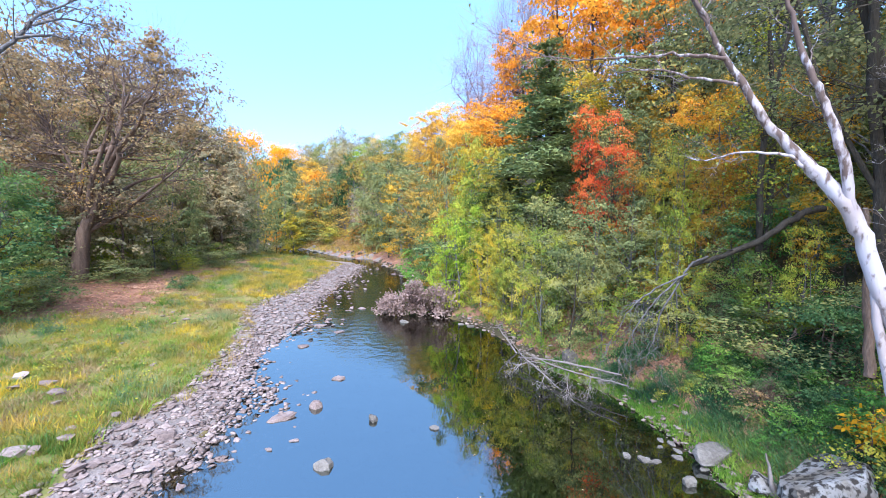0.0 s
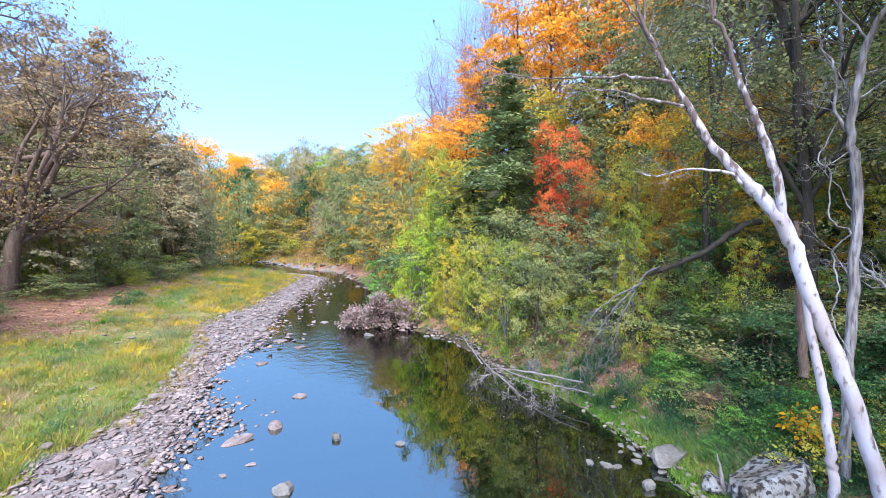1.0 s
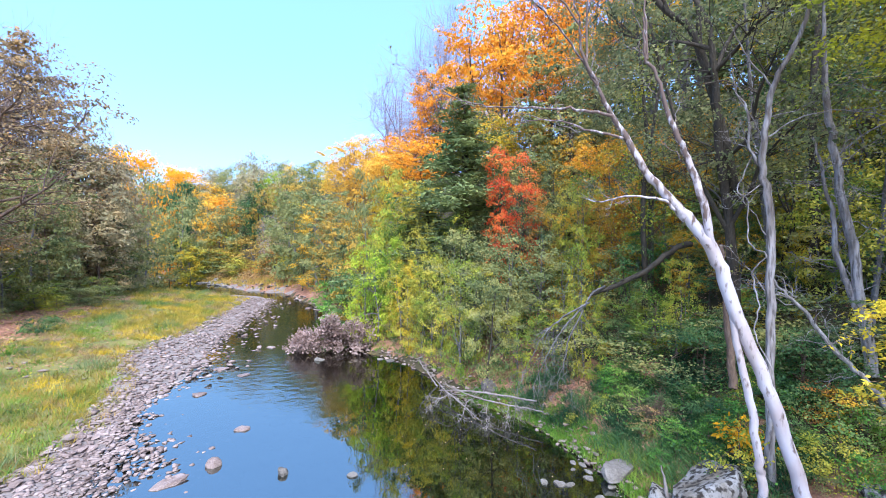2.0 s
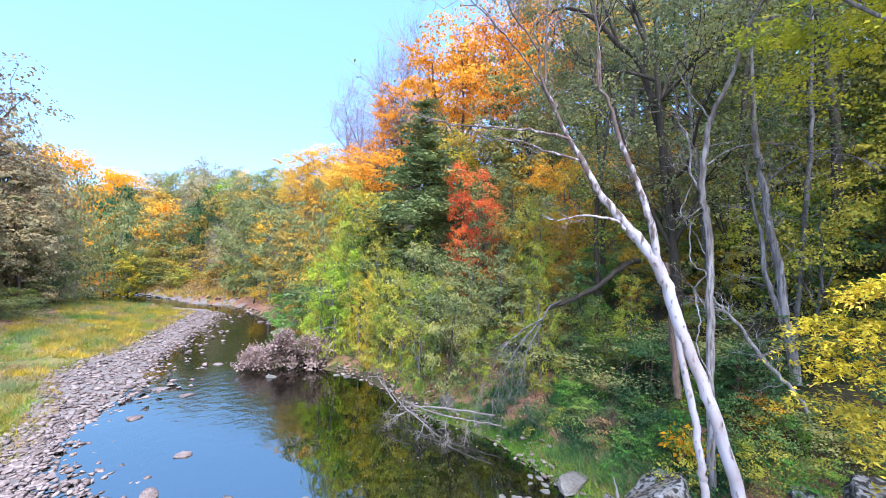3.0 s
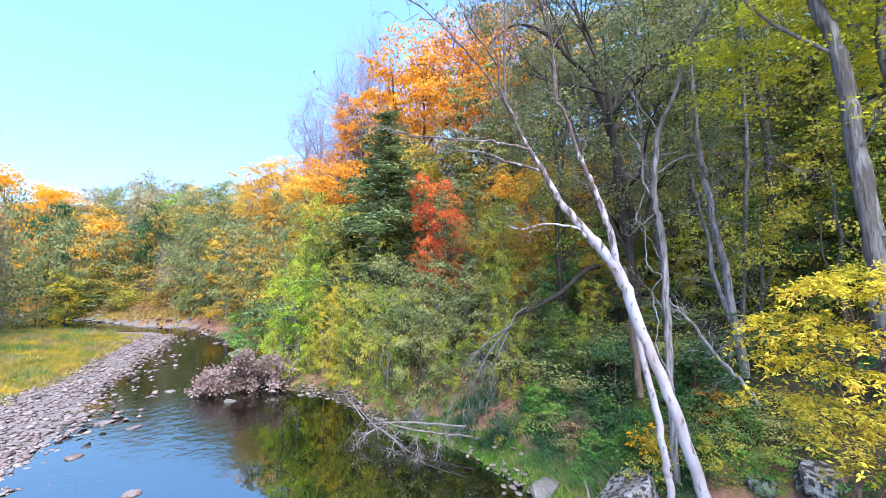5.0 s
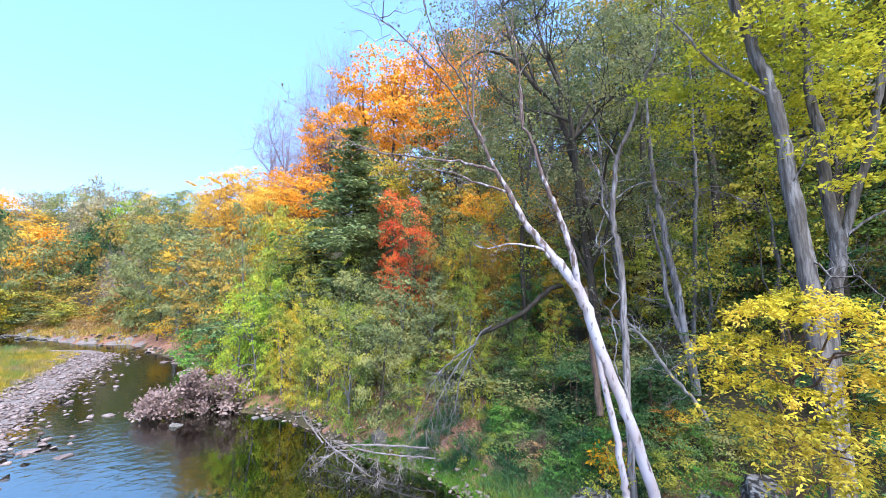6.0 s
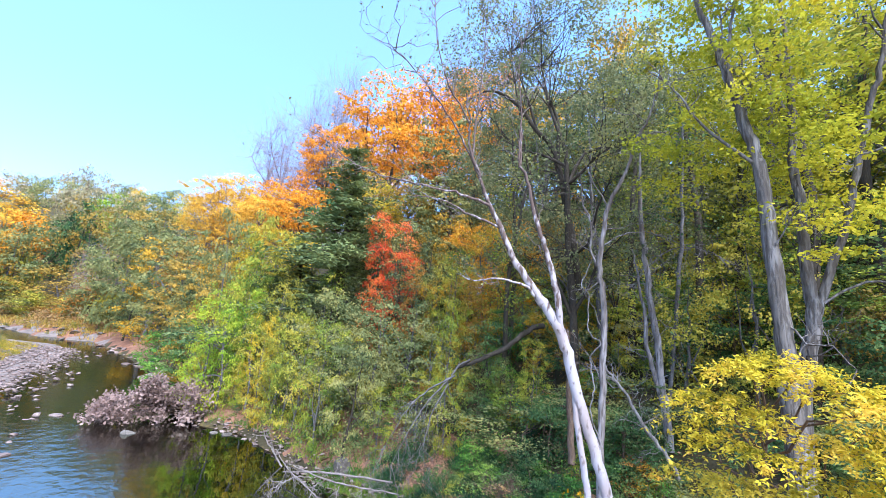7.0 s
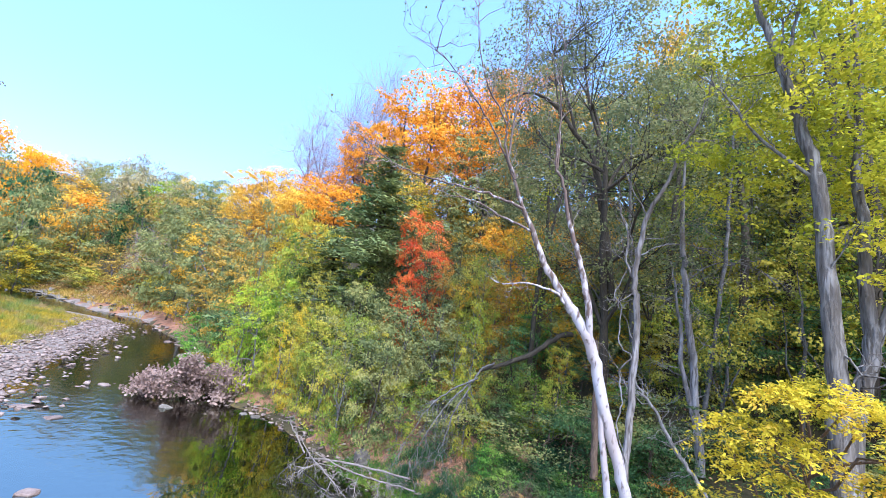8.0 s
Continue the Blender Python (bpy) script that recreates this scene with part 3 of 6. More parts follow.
WORDS = {"olive": "olive green deciduous tree beginning to turn", "green": "leafy dark green deciduous tree on the slope",
         "lime": "bright lime green tree beside the river", "yellow": "yellow autumn tree on the wooded slope",
         "gold": "golden orange autumn tree on the wooded slope", "orange": "glowing orange maple on the wooded slope",
         "red": "small red maple among green trees", "rust": "rust brown autumn tree by the river bend",
         "brown": "brown half-bare tree at the meadow edge", "sage": "pale sage green tree thinning in autumn", "tan": "tan and grey autumn tree losing its leaves", "pine": "dark green spruce with drooping boughs",
         "citron": "tree with yellow-green leaves in the wood", "fresh": "fresh green leafy tree in the wood", "bare": "nearly leafless tree with a haze of fine lilac twigs", "apricot": "light orange and gold autumn tree on the wooded slope", "ochre": "ochre brown autumn tree over the river", "leafgreen": "leafy green tree at the meadow's edge", "amber": "yellow-orange tree on the far ridge, sunlight put into its leaf colour", "feather": "tall grey-green tree with fine feathery leaves", "vivid": "vivid yellow-green tree beside the river"}
BASE = {"small": (5.0, 2.0), "mid": (5.0, 2.0), "big": (14.0, 3.9), "far": (10.0, 4.2), "bush": (1.6, 1.0), "tall": (13.0, 3.2), "leafy": (1.6, 1.0), "dome": (14.0, 4.6), "maple": (6.0, 1.5), "thicket": (2.2, 1.4)}


def proto(key):
    """One tree of a look and size, for copies."""
    leafmat, tier, variant = key
    h, r = BASE[tier]
    name = {"pine": "spruce_tree", "bare": "bare_tree"}.get(leafmat, "shrub" if tier in ("bush", "leafy", "thicket") else "tree")
    label = WORDS[leafmat]
    if tier in ("bush", "leafy", "thicket"):
        label = {"green": "dark green leafy shrub in the undergrowth", "fresh": "fresh green shrub in the undergrowth", "olive": "olive green shrub in the undergrowth",
                 "lime": "yellow-green shrub in the undergrowth", "sage": "pale sage green shrub at the wood's edge", "gold": "golden shrub in the undergrowth", "yellow": "yellow shrub on the open slope", "rust": "rust brown shrub on the open slope", "leafgreen": "leafy green shrub on the open slope", "citron": "yellow-green shrub on the open slope", "ochre": "ochre shrub on the open slope", "brown": "dry brown shrub in the undergrowth"}[leafmat]
    ob = thing(name, 0, 0, 0, label, "shrub" if tier in ("bush", "leafy", "thicket") else "tree", leafmat + (" shrubs" if tier in ("bush", "leafy", "thicket") else " trees"))
    bark = {"sage": "grey", "tan": "brown", "green": "dark", "olive": "dark", "brown": "brown", "orange": "dark", "red": "dark"}.get(leafmat, "grey")
    if leafmat == "pine":
        conifer(ob, h, r * 0.8, step=0.34 if tier == "big" else 0.55, leaf=0.24 if tier == "big" else 0.5)
    elif leafmat == "bare":
        crowned(ob, h, 0.25, r, 110, 0, 0.13, "dead", "purple", twigs=9, thick=h * 0.009, clump_r=1.5)
    elif tier == "dome":
        crowned(ob, h, 0.50 + 0.06 * variant, r, 140, 60, 0.205, leafmat, bark, clump_r=1.0, flatness=0.22, twigs=2, thick=0.15, split=0.45)
    elif tier == "maple":
        crowned(ob, h, 0.34, r, 60, 56, 0.08, leafmat, bark, clump_r=0.44, flatness=0.16, twigs=1, thick=0.06, simple=False)
    elif tier == "thicket":
        crowned(ob, h, 0.02, r * 0.9, 64, 42, 0.072, leafmat, "brown", clump_r=0.38, flatness=0.32, thick=0.025, sides=4)
    elif tier == "bush":
        crowned(ob, h, 0.02, r * 0.85, 34, 48, 0.062, leafmat, "brown", clump_r=0.36, flatness=0.35, thick=0.02, sides=4)
    elif tier == "leafy":
        crowned(ob, h, 0.02, r * 0.85, 26, 52, 0.058, leafmat, "brown", clump_r=0.34, flatness=0.28, simple=False, thick=0.02, sides=4)
    elif tier == "small":
        crowned(ob, h, 0.03 + 0.12 * variant, r * 0.95, 84, 54, 0.09, leafmat, bark, clump_r=0.46, flatness=0.36, thick=0.055)
    elif tier == "mid":
        crowned(ob, h, 0.03 + 0.12 * variant, r * 0.95, 62, 56, 0.125, leafmat, bark, clump_r=0.54, flatness=0.36, thick=0.055, sides=4)
    elif tier == "tall":
        crowned(ob, h, 0.06 + 0.16 * variant, r, 108, 86, 0.155, leafmat, bark, clump_r=0.95, flatness=0.26)
    elif tier == "big":
        sparse = leafmat in ("brown", "tan")
        crowned(ob, h, 0.08 + 0.14 * variant, r, 104, 62 if sparse else 50, 0.19 if sparse else 0.25, leafmat, bark, clump_r=0.95, flatness=0.28, twigs=2 if sparse else 0)
    else:
        crowned(ob, h, 0.02 + 0.08 * variant, r * 0.9, 48, 54, 0.32, leafmat, bark, clump_r=1.45, flatness=0.4, sides=4, twigs=1 if leafmat == "brown" else 0)
    PROTO[key] = ob
    return ob


def put(key, x, y, z, h, r, turn=None):
    if key[1] in ("bush", "leafy") and r > 0.8:  # larger ones have more leaves, not larger leaves
        key = (key[0], "thicket", 0)
    hb, rb = BASE[key[1]]
    m = Matrix.Translation((x, y, z)) @ Matrix.Rotation(rng.uniform(0, 6.28) if turn is None else turn, 4, "Z") @ Matrix.Diagonal((r / rb, r / rb, h / hb, 1))
    ob = PROTO.get(key) or proto(key)
    if key in USED:
        copy_thing(ob, m)
    else:
        USED.add(key)
        ob.matrix_basis = m


def plant(leafmat, az, d, el, radius, tier=None):
    """A tree at a bearing and distance whose top stands el degrees over eye height."""
    x, y = polar(az, d)
    z = ground(x, y) - 0.05
    h = max(5 + d * math.tan(radians(el)) - z, 1.5)
    tier = tier or ("tall" if d < 24 and h > 8 and leafmat not in ("pine", "bare", "brown", "tan") else "far" if d > 56 else "big" if h > 8 or leafmat in ("pine", "bare") else "small" if d < 24 else "mid")
    put((leafmat, tier, int(rng.integers(0, 2))), x, y, z, h, radius)


SLOPE = []
# the orange and gold skyline, round crowns one behind another
SLOPE += [("orange", 20.8, 33, 31.5, 5.6, "dome"), ("orange", 16.6, 36, 23.5, 3.8, "dome"), ("orange", 27, 37, 31, 5.0, "dome"), ("orange", 12.0, 36, 20.8, 3.8, "dome"), ("orange", 34, 39, 30.5, 5.0, "dome")]
SLOPE += [("orange", 6.8, 37, 15.2, 3.6, "dome"), ("apricot", 1.6, 40, 16.2, 3.6, "dome"), ("apricot", -1.8, 46, 12.6, 4.0, "dome"), ("apricot", -1.0, 38, 11.5, 3.4, "dome"), ("gold", 22.5, 30, 20, 3.0, "dome")]
SLOPE += [("gold", 27, 27, 20, 2.8, "dome"), ("yellow", 18.3, 28, 19.5, 2.4, "dome"), ("orange", 9.0, 32, 15, 2.8, "dome"), ("apricot", 3.8, 34, 13.4, 2.8, "dome"), ("apricot", 0.2, 36, 10.5, 2.4, "dome")]
SLOPE += [("bare", 9.7, 40, 21.2, 4.0), ("bare", 7.3, 43, 19.0, 4.0), ("bare", 11.9, 39, 23.1, 3.6), ("bare", 4.7, 45, 16.0, 3.8), ("bare", 8.5, 38, 18.6, 3.6), ("bare", 13.5, 38, 24.1, 3.2), ("bare", 10.9, 41, 22.6, 3.6), ("bare", 8.1, 40, 20.6, 3.6), ("bare", 5.7, 44, 17.8, 3.6), ("bare", 3.3, 46, 15.0, 3.6)]
# the yellow, lime and ochre trees under it
SLOPE += [("yellow", 6.0, 28, 11.0, 2.6, "dome"), ("ochre", -3.0, 35, 5.8, 2.4), ("sage", -4.8, 38, 8.4, 2.8), ("sage", -1.6, 33, 7.4, 2.2), ("citron", 8.2, 25, 10.5, 1.8), ("lime", 4.8, 24.6, 8.2, 1.7), ("citron", 6.8, 23.4, 6.4, 1.5), ("ochre", 0.4, 29, 5.6, 1.6), ("yellow", 2.8, 27, 8.5, 2.4, "dome"), ("sage", -0.6, 31, 7.0, 2.2), ("citron", 4.4, 25.5, 6.0, 1.6), ("ochre", -1.0, 28, 3.5, 1.8), ("sage", 1.2, 27, 4.5, 1.8)]
SLOPE += [("lime", 1.6, 23.6, 3.2, 1.6), ("lime", 3.8, 23, 2.6, 1.5), ("vivid", 0.4, 21.4, 0.6, 1.2), ("vivid", 2.4, 21, 2.4, 1.4), ("vivid", 4.2, 20.8, 0.6, 1.0), ("yellow", 6.8, 19.2, -0.8, 0.9), ("citron", 5.6, 21.6, 0.5, 1.4), ("yellow", 4.6, 20.6, -5.2, 0.9), ("yellow", -0.2, 21.9, -5.2, 0.9), ("citron", 8.6, 20.5, 2.0, 1.4), ("olive", 6.6, 24, 4.5, 1.4)]
SLOPE += [("olive", 25.6, 33, 17, 4.6, "far"), ("gold", 28.4, 31, 21, 3.8, "dome"), ("olive", 30.5, 35, 21, 4.6, "far"), ("olive", 21.5, 34, 15, 4.6, "far"), ("olive", 17, 36, 13, 4.6, "far")]
# spruces and the red maple
SLOPE += [("pine", 14.8, 22, 24.4, 6.2), ("pine", 9.6, 24, 11.5, 3.2), ("pine", 18.0, 27, 11, 2.4), ("pine", 8.5, 28, 10, 2.2), ("olive", 18.5, 21, 5, 2.2), ("lime", 13.2, 20, 4, 1.8)]
SLOPE += [("red", 22.3, 19.5, 15.0, 1.35, "maple"), ("red", 20.2, 20, 11.5, 0.9, "maple"), ("red", 23.4, 18.6, 7.0, 1.0, "maple"), ("red", 19.8, 19, 5.4, 0.8, "maple")]
# olive trees over the bank
SLOPE += [("citron", 8.6, 18.4, -0.8, 1.7), ("citron", 11.4, 17, 1.0, 1.9), ("citron", 16.5, 15.7, 0.6, 1.7), ("olive", 15.6, 16.6, 1.6, 1.8), ("sage", 21, 15.6, 2.4, 2.0), ("olive", 14, 18, 4, 1.9), ("olive", 19, 17, 4, 2.0)]
SLOPE += [("sage", 25.4, 15.4, 2.6, 1.8), ("sage", 29.4, 15.2, 1.6, 1.6), ("citron", 5.6, 20, -3.5, 1.5), ("olive", 25, 18, 7, 2.0), ("lime", 10, 17.6, -2, 1.3), ("lime", 14.4, 15.2, -3, 1.3), ("olive", 18.2, 13.8, -3.5, 1.3)]
# along the far right bank
SLOPE += [("olive", -4.4, 37, 3.5, 2.4), ("olive", -2.6, 32, 2, 2.3), ("gold", -6.2, 47, 6.5, 2.8), ("sage", -9, 58, 8, 3.6), ("rust", -2.6, 42, 6.5, 2.8), ("fresh", -3.4, 28.6, -4.6, 1.3)]
SLOPE += [("sage", -7, 52, 9, 3.4), ("sage", -4.6, 52, 10.5, 3.6), ("gold", -0.5, 35, 6, 2.6), ("fresh", -4.8, 34, -3.4, 1.4), ("olive", -8, 50, 2.5, 2.2), ("green", -1.4, 27, -2, 1.7)]
# the wood behind the dead trees
SLOPE += [("gold", 37, 21, 17, 1.8), ("gold", 43, 19.5, 13, 1.6), ("citron", 41, 18, 8, 1.3), ("orange", 33, 22, 15, 1.7), ("ochre", 46.5, 20, 16, 1.6), ("citron", 50, 18, 10, 1.4), ("gold", 54, 19, 12, 1.3), ("citron", 30, 17, 7.5, 1.3), ("gold", 26.5, 19.5, 9.5, 1.1)]
SLOPE += [("citron", 61, 13, 14, 2.2), ("citron", 68, 13, 18, 2.4), ("lime", 57, 14.5, 8, 1.6), ("yellow", 54, 14, 4, 0.9), ("citron", 64, 18, 28, 3), ("orange", 41, 20, 17, 1.6), ("gold", 38, 19, 13, 1.5), ("lime", 31.5, 16.5, 9, 1.4), ("gold", 49, 15, 5, 1.0), ("green", 37, 15, 1.5, 1.1)]
SLOPE += [("olive", 27, 22, 15, 2.8), ("olive", 31, 20, 11, 2.6), ("olive", 34, 27, 27, 3.4), ("feather", 39, 25, 31, 3.4), ("olive", 29.5, 27, 27, 3.4), ("gold", 31.5, 23, 20, 2.4)]
SLOPE += [("feather", 44, 22, 35, 3.8), ("olive", 48, 25, 36, 4.2), ("feather", 53, 22, 35, 3.8), ("citron", 57, 24, 37, 4.4), ("olive", 62, 20, 32, 3.4), ("lime", 67, 24, 38, 4.2)]
SLOPE += [("citron", 73, 18, 36, 3.8), ("citron", 78, 20, 38, 4.2), ("citron", 84, 17, 38, 4), ("gold", 36, 18.5, 11, 1.6), ("leafgreen", 42, 17, 8, 1.7), ("feather", 48, 18, 18, 2.5)]
SLOPE += [("olive", 53, 15, 10, 2.0), ("lime", 65, 16, 13, 2.2), ("lime", 58, 17, 18, 2.4), ("citron", 70, 16, 22, 2.6), ("gold", 45.5, 22, 24, 2.4), ("gold", 35, 20, 14, 1.9), ("ochre", 33.5, 17, 9.5, 1.3), ("gold", 38.5, 17, 6.5, 1.0), ("orange", 36.5, 19, 9, 1.0), ("yellow", 30.5, 16.5, 4.0, 0.8)]
SLOPE += [("gold", 33, 16.5, 3, 0.9), ("olive", 37, 15, 0.5, 0.9), ("rust", 35, 17, 6, 1.0), ("gold", 44, 15.5, 2.5, 0.9), ("rust", 47, 16.5, 5, 1.0), ("lime", 43, 13.5, -2, 0.8), ("gold", 29, 17.5, 6, 1.0), ("rust", 26, 18, 8.5, 1.1)]
SLOPE += [("yellow", 52, 16, 8, 1.0), ("gold", 56, 19, 15, 1.4), ("rust", 40, 17, 9, 1.0), ("gold", 50, 20, 20, 1.6)]
SLOPE += [("olive", 20.3, 25, 12.5, 2.4), ("olive", 25, 24, 14, 2.4), ("olive", 17.8, 26, 13, 2.0), ("orange", 30, 32, 24, 3.4, "dome"), ("yellow", 23, 17.5, 1.5, 0.8), ("lime", 27.5, 14.6, -0.5, 1.0), ("lime", 22.5, 14, -2.5, 0.9), ("lime", 31.5, 13.5, -1, 0.9)]
SLOPE += [("pine", 47, 19, 19, 2.4), ("pine", 55.5, 17, 13, 2.2), ("pine", 39.5, 21, 25, 2.8), ("pine", 30, 19, 9, 2.2)]
SLOPE += [("lime", 75, 14, 15, 2.2), ("gold", 40, 27, 33, 3.4, "dome"), ("olive", 60, 27, 40, 4.4), ("lime", 90, 16, 34, 4), ("green", 80, 15, 16, 2.4), ("yellow", 50, 19, 11, 1.5), ("fresh", 39, 15.5, 3, 1.0), ("green", 46, 15, 3.5, 1.5)]
# the skyline trees to the west stand well back on the hill
SLOPE = [(k, az, d * 1.6, el, r * 1.35, *tier) if (tier or k == "bare") and az < 17 and d > 31 else (k, az, d, el, r, *tier) for k, az, d, el, r, *tier in SLOPE]
SLOPE = [(*row, "big") if row[0] == "bare" else row for row in SLOPE]
for row in SLOPE:
    plant(*row)
for az in range(-2, 96, 8):
    plant(["olive", "green", "gold", "olive"][(az // 8) % 4], az + rng.uniform(-2, 2), rng.uniform(42, 52), np.interp(az, [-2, 8, 16, 22, 40, 100], [11, 15, 22, 29, 33, 34]), 4.6, "far")

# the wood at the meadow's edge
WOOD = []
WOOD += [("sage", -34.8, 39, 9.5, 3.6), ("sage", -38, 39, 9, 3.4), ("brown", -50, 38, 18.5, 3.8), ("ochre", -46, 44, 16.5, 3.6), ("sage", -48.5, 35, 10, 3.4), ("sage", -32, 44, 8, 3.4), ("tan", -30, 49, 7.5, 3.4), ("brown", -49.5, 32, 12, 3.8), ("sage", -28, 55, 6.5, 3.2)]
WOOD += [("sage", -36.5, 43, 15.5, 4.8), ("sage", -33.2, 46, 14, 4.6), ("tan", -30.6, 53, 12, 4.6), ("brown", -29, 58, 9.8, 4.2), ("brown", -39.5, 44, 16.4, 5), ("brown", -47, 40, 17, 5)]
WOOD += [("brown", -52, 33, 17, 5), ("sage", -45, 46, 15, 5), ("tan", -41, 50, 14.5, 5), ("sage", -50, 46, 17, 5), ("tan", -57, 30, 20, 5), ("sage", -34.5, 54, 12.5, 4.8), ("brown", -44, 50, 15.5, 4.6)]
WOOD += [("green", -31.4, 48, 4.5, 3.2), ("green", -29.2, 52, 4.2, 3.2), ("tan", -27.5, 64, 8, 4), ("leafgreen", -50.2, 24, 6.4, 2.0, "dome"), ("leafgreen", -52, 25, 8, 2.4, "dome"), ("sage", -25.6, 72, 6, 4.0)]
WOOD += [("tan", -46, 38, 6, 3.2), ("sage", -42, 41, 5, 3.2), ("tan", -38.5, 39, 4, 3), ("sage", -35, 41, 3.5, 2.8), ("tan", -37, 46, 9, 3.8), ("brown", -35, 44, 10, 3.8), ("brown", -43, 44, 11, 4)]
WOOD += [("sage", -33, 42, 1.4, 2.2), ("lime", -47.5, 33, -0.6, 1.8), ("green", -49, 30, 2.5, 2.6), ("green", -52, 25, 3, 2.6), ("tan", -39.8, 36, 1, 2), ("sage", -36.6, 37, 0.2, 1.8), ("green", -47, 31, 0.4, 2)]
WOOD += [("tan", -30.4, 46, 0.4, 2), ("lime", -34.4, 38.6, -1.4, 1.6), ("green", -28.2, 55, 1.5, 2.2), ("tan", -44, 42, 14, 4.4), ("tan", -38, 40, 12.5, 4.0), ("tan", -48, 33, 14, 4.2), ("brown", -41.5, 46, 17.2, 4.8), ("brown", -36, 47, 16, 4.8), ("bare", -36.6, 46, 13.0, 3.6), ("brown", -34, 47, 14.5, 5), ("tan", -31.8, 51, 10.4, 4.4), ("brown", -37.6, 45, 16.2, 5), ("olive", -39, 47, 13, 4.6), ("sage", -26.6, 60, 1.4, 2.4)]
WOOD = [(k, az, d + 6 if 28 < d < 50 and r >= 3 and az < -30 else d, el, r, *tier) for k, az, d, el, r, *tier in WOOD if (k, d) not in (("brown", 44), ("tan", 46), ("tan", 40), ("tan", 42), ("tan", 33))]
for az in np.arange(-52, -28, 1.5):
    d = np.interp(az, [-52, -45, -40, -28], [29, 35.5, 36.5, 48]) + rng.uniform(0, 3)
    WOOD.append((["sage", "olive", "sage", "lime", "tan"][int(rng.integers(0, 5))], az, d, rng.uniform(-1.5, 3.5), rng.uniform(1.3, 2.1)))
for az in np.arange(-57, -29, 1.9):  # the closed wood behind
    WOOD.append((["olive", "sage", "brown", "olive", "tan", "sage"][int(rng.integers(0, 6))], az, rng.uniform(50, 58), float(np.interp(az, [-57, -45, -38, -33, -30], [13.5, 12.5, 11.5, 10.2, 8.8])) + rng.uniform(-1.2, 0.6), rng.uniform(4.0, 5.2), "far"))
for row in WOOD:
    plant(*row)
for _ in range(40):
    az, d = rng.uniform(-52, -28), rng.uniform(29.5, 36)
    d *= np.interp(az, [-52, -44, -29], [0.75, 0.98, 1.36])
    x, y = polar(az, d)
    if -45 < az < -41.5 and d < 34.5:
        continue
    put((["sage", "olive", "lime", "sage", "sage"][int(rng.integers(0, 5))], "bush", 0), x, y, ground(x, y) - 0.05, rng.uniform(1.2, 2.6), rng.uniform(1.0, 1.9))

# the far hill beyond the bend
SKYLINE = ([-46, -25, -20, -15, -7, -3.6, 0], [13, 10, 9.1, 10.9, 11.8, 13.5, 14])
for d in np.arange(60, 142, 7.5):
    for az in np.arange(-33, -3, math.degrees((8.0 if d < 95 else 10.5) / d)):
        a, e = az + rng.uniform(-1.5, 1.5), d + rng.uniform(-3, 3)
        x, y = polar(a, e)
        z, dl, dr, wet = land(np.array([x]), np.array([y]))
        if wet[0] or min(dl[0], dr[0]) < 3.2 or (dl[0] < dr[0] and dl[0] < 11):
            continue
        kinds = ["sage", "olive", "citron", "sage", "ochre", "olive", "tan"] if d < 95 else ["sage", "olive", "sage", "sage", "citron", "olive", "tan"]
        k = kinds[int(rng.integers(0, 7))]
        # ridge trees take the amber leaf, whose colour carries the sunlight there
        if -30 < a < -20.6 and d > 118:
            k = "amber"
        top = 5 + e * math.tan(radians(np.interp(a, *SKYLINE)))
        h = min(rng.uniform(9, 13) if d > 75 else rng.uniform(5, 9), top - z[0])
        h = max(h, 4.2)
        put((k, "far", int(rng.integers(0, 2))), x, y, z[0] - 0.05, h, rng.uniform(3.4, 4.8))

# crowns that stand out on the hill
for k, az, d, el, r in (("amber", -28, 138, 10.0, 6.5), ("amber", -25.4, 138, 9.9, 6.5), ("amber", -23, 136, 9.4, 6), ("amber", -21.4, 136, 8.8, 5), ("apricot", -18.6, 112, 8.9, 6), ("orange", -17.4, 98, 7.0, 3.8), ("apricot", -19.2, 98, 6.2, 3.2), ("sage", -17.6, 84, 4.4, 4.2), ("olive", -19.6, 82, 4.2, 4), ("sage", -21.8, 82, 4.6, 4), ("olive", -24.4, 78, 4.2, 4), ("sage", -26.8, 76, 4.6, 4),
                        ("orange", -23.2, 92, 6.3, 2.8), ("apricot", -25.5, 86, 4.2, 3.2), ("olive", -14.8, 118, 10.8, 7), ("vivid", -11.4, 116, 10.8, 5.2), ("vivid", -12.4, 104, 8.2, 4.4), ("olive", -16, 112, 9.6, 5), ("apricot", -9.2, 112, 11.0, 4),
                        ("olive", -7.6, 100, 9.4, 5.6), ("sage", -6.6, 98, 10.2, 5.6), ("citron", -8.6, 92, 7.4, 4.6), ("green", -13.6, 92, 6.0, 3.4), ("citron", -17.5, 84, 3.0, 3.8), ("citron", -20.6, 82, 3.2, 3.6), ("yellow", -21, 80, 0.8, 2.6), ("green", -22.4, 88, 4.0, 3.6), ("sage", -29, 100, 7.6, 5.4), ("olive", -27, 104, 7.8, 5.4), ("sage", -24.8, 104, 7.2, 5), ("olive", -22.6, 106, 7.2, 5), ("sage", -20.8, 104, 6.6, 4.6), ("green", -15.4, 96, 6.4, 4), ("olive", -28.4, 84, 4.6, 4)):
    plant(k, az, d, el, r, "far")
for az, d, el, r in ((-11.5, 72, 5.5, 2.6), (-9.4, 66, 5, 2.4), (-13, 78, 5.2, 2.6), (-10.4, 70, 3.6, 2.2)):
    plant("bare", az, d, el, r)
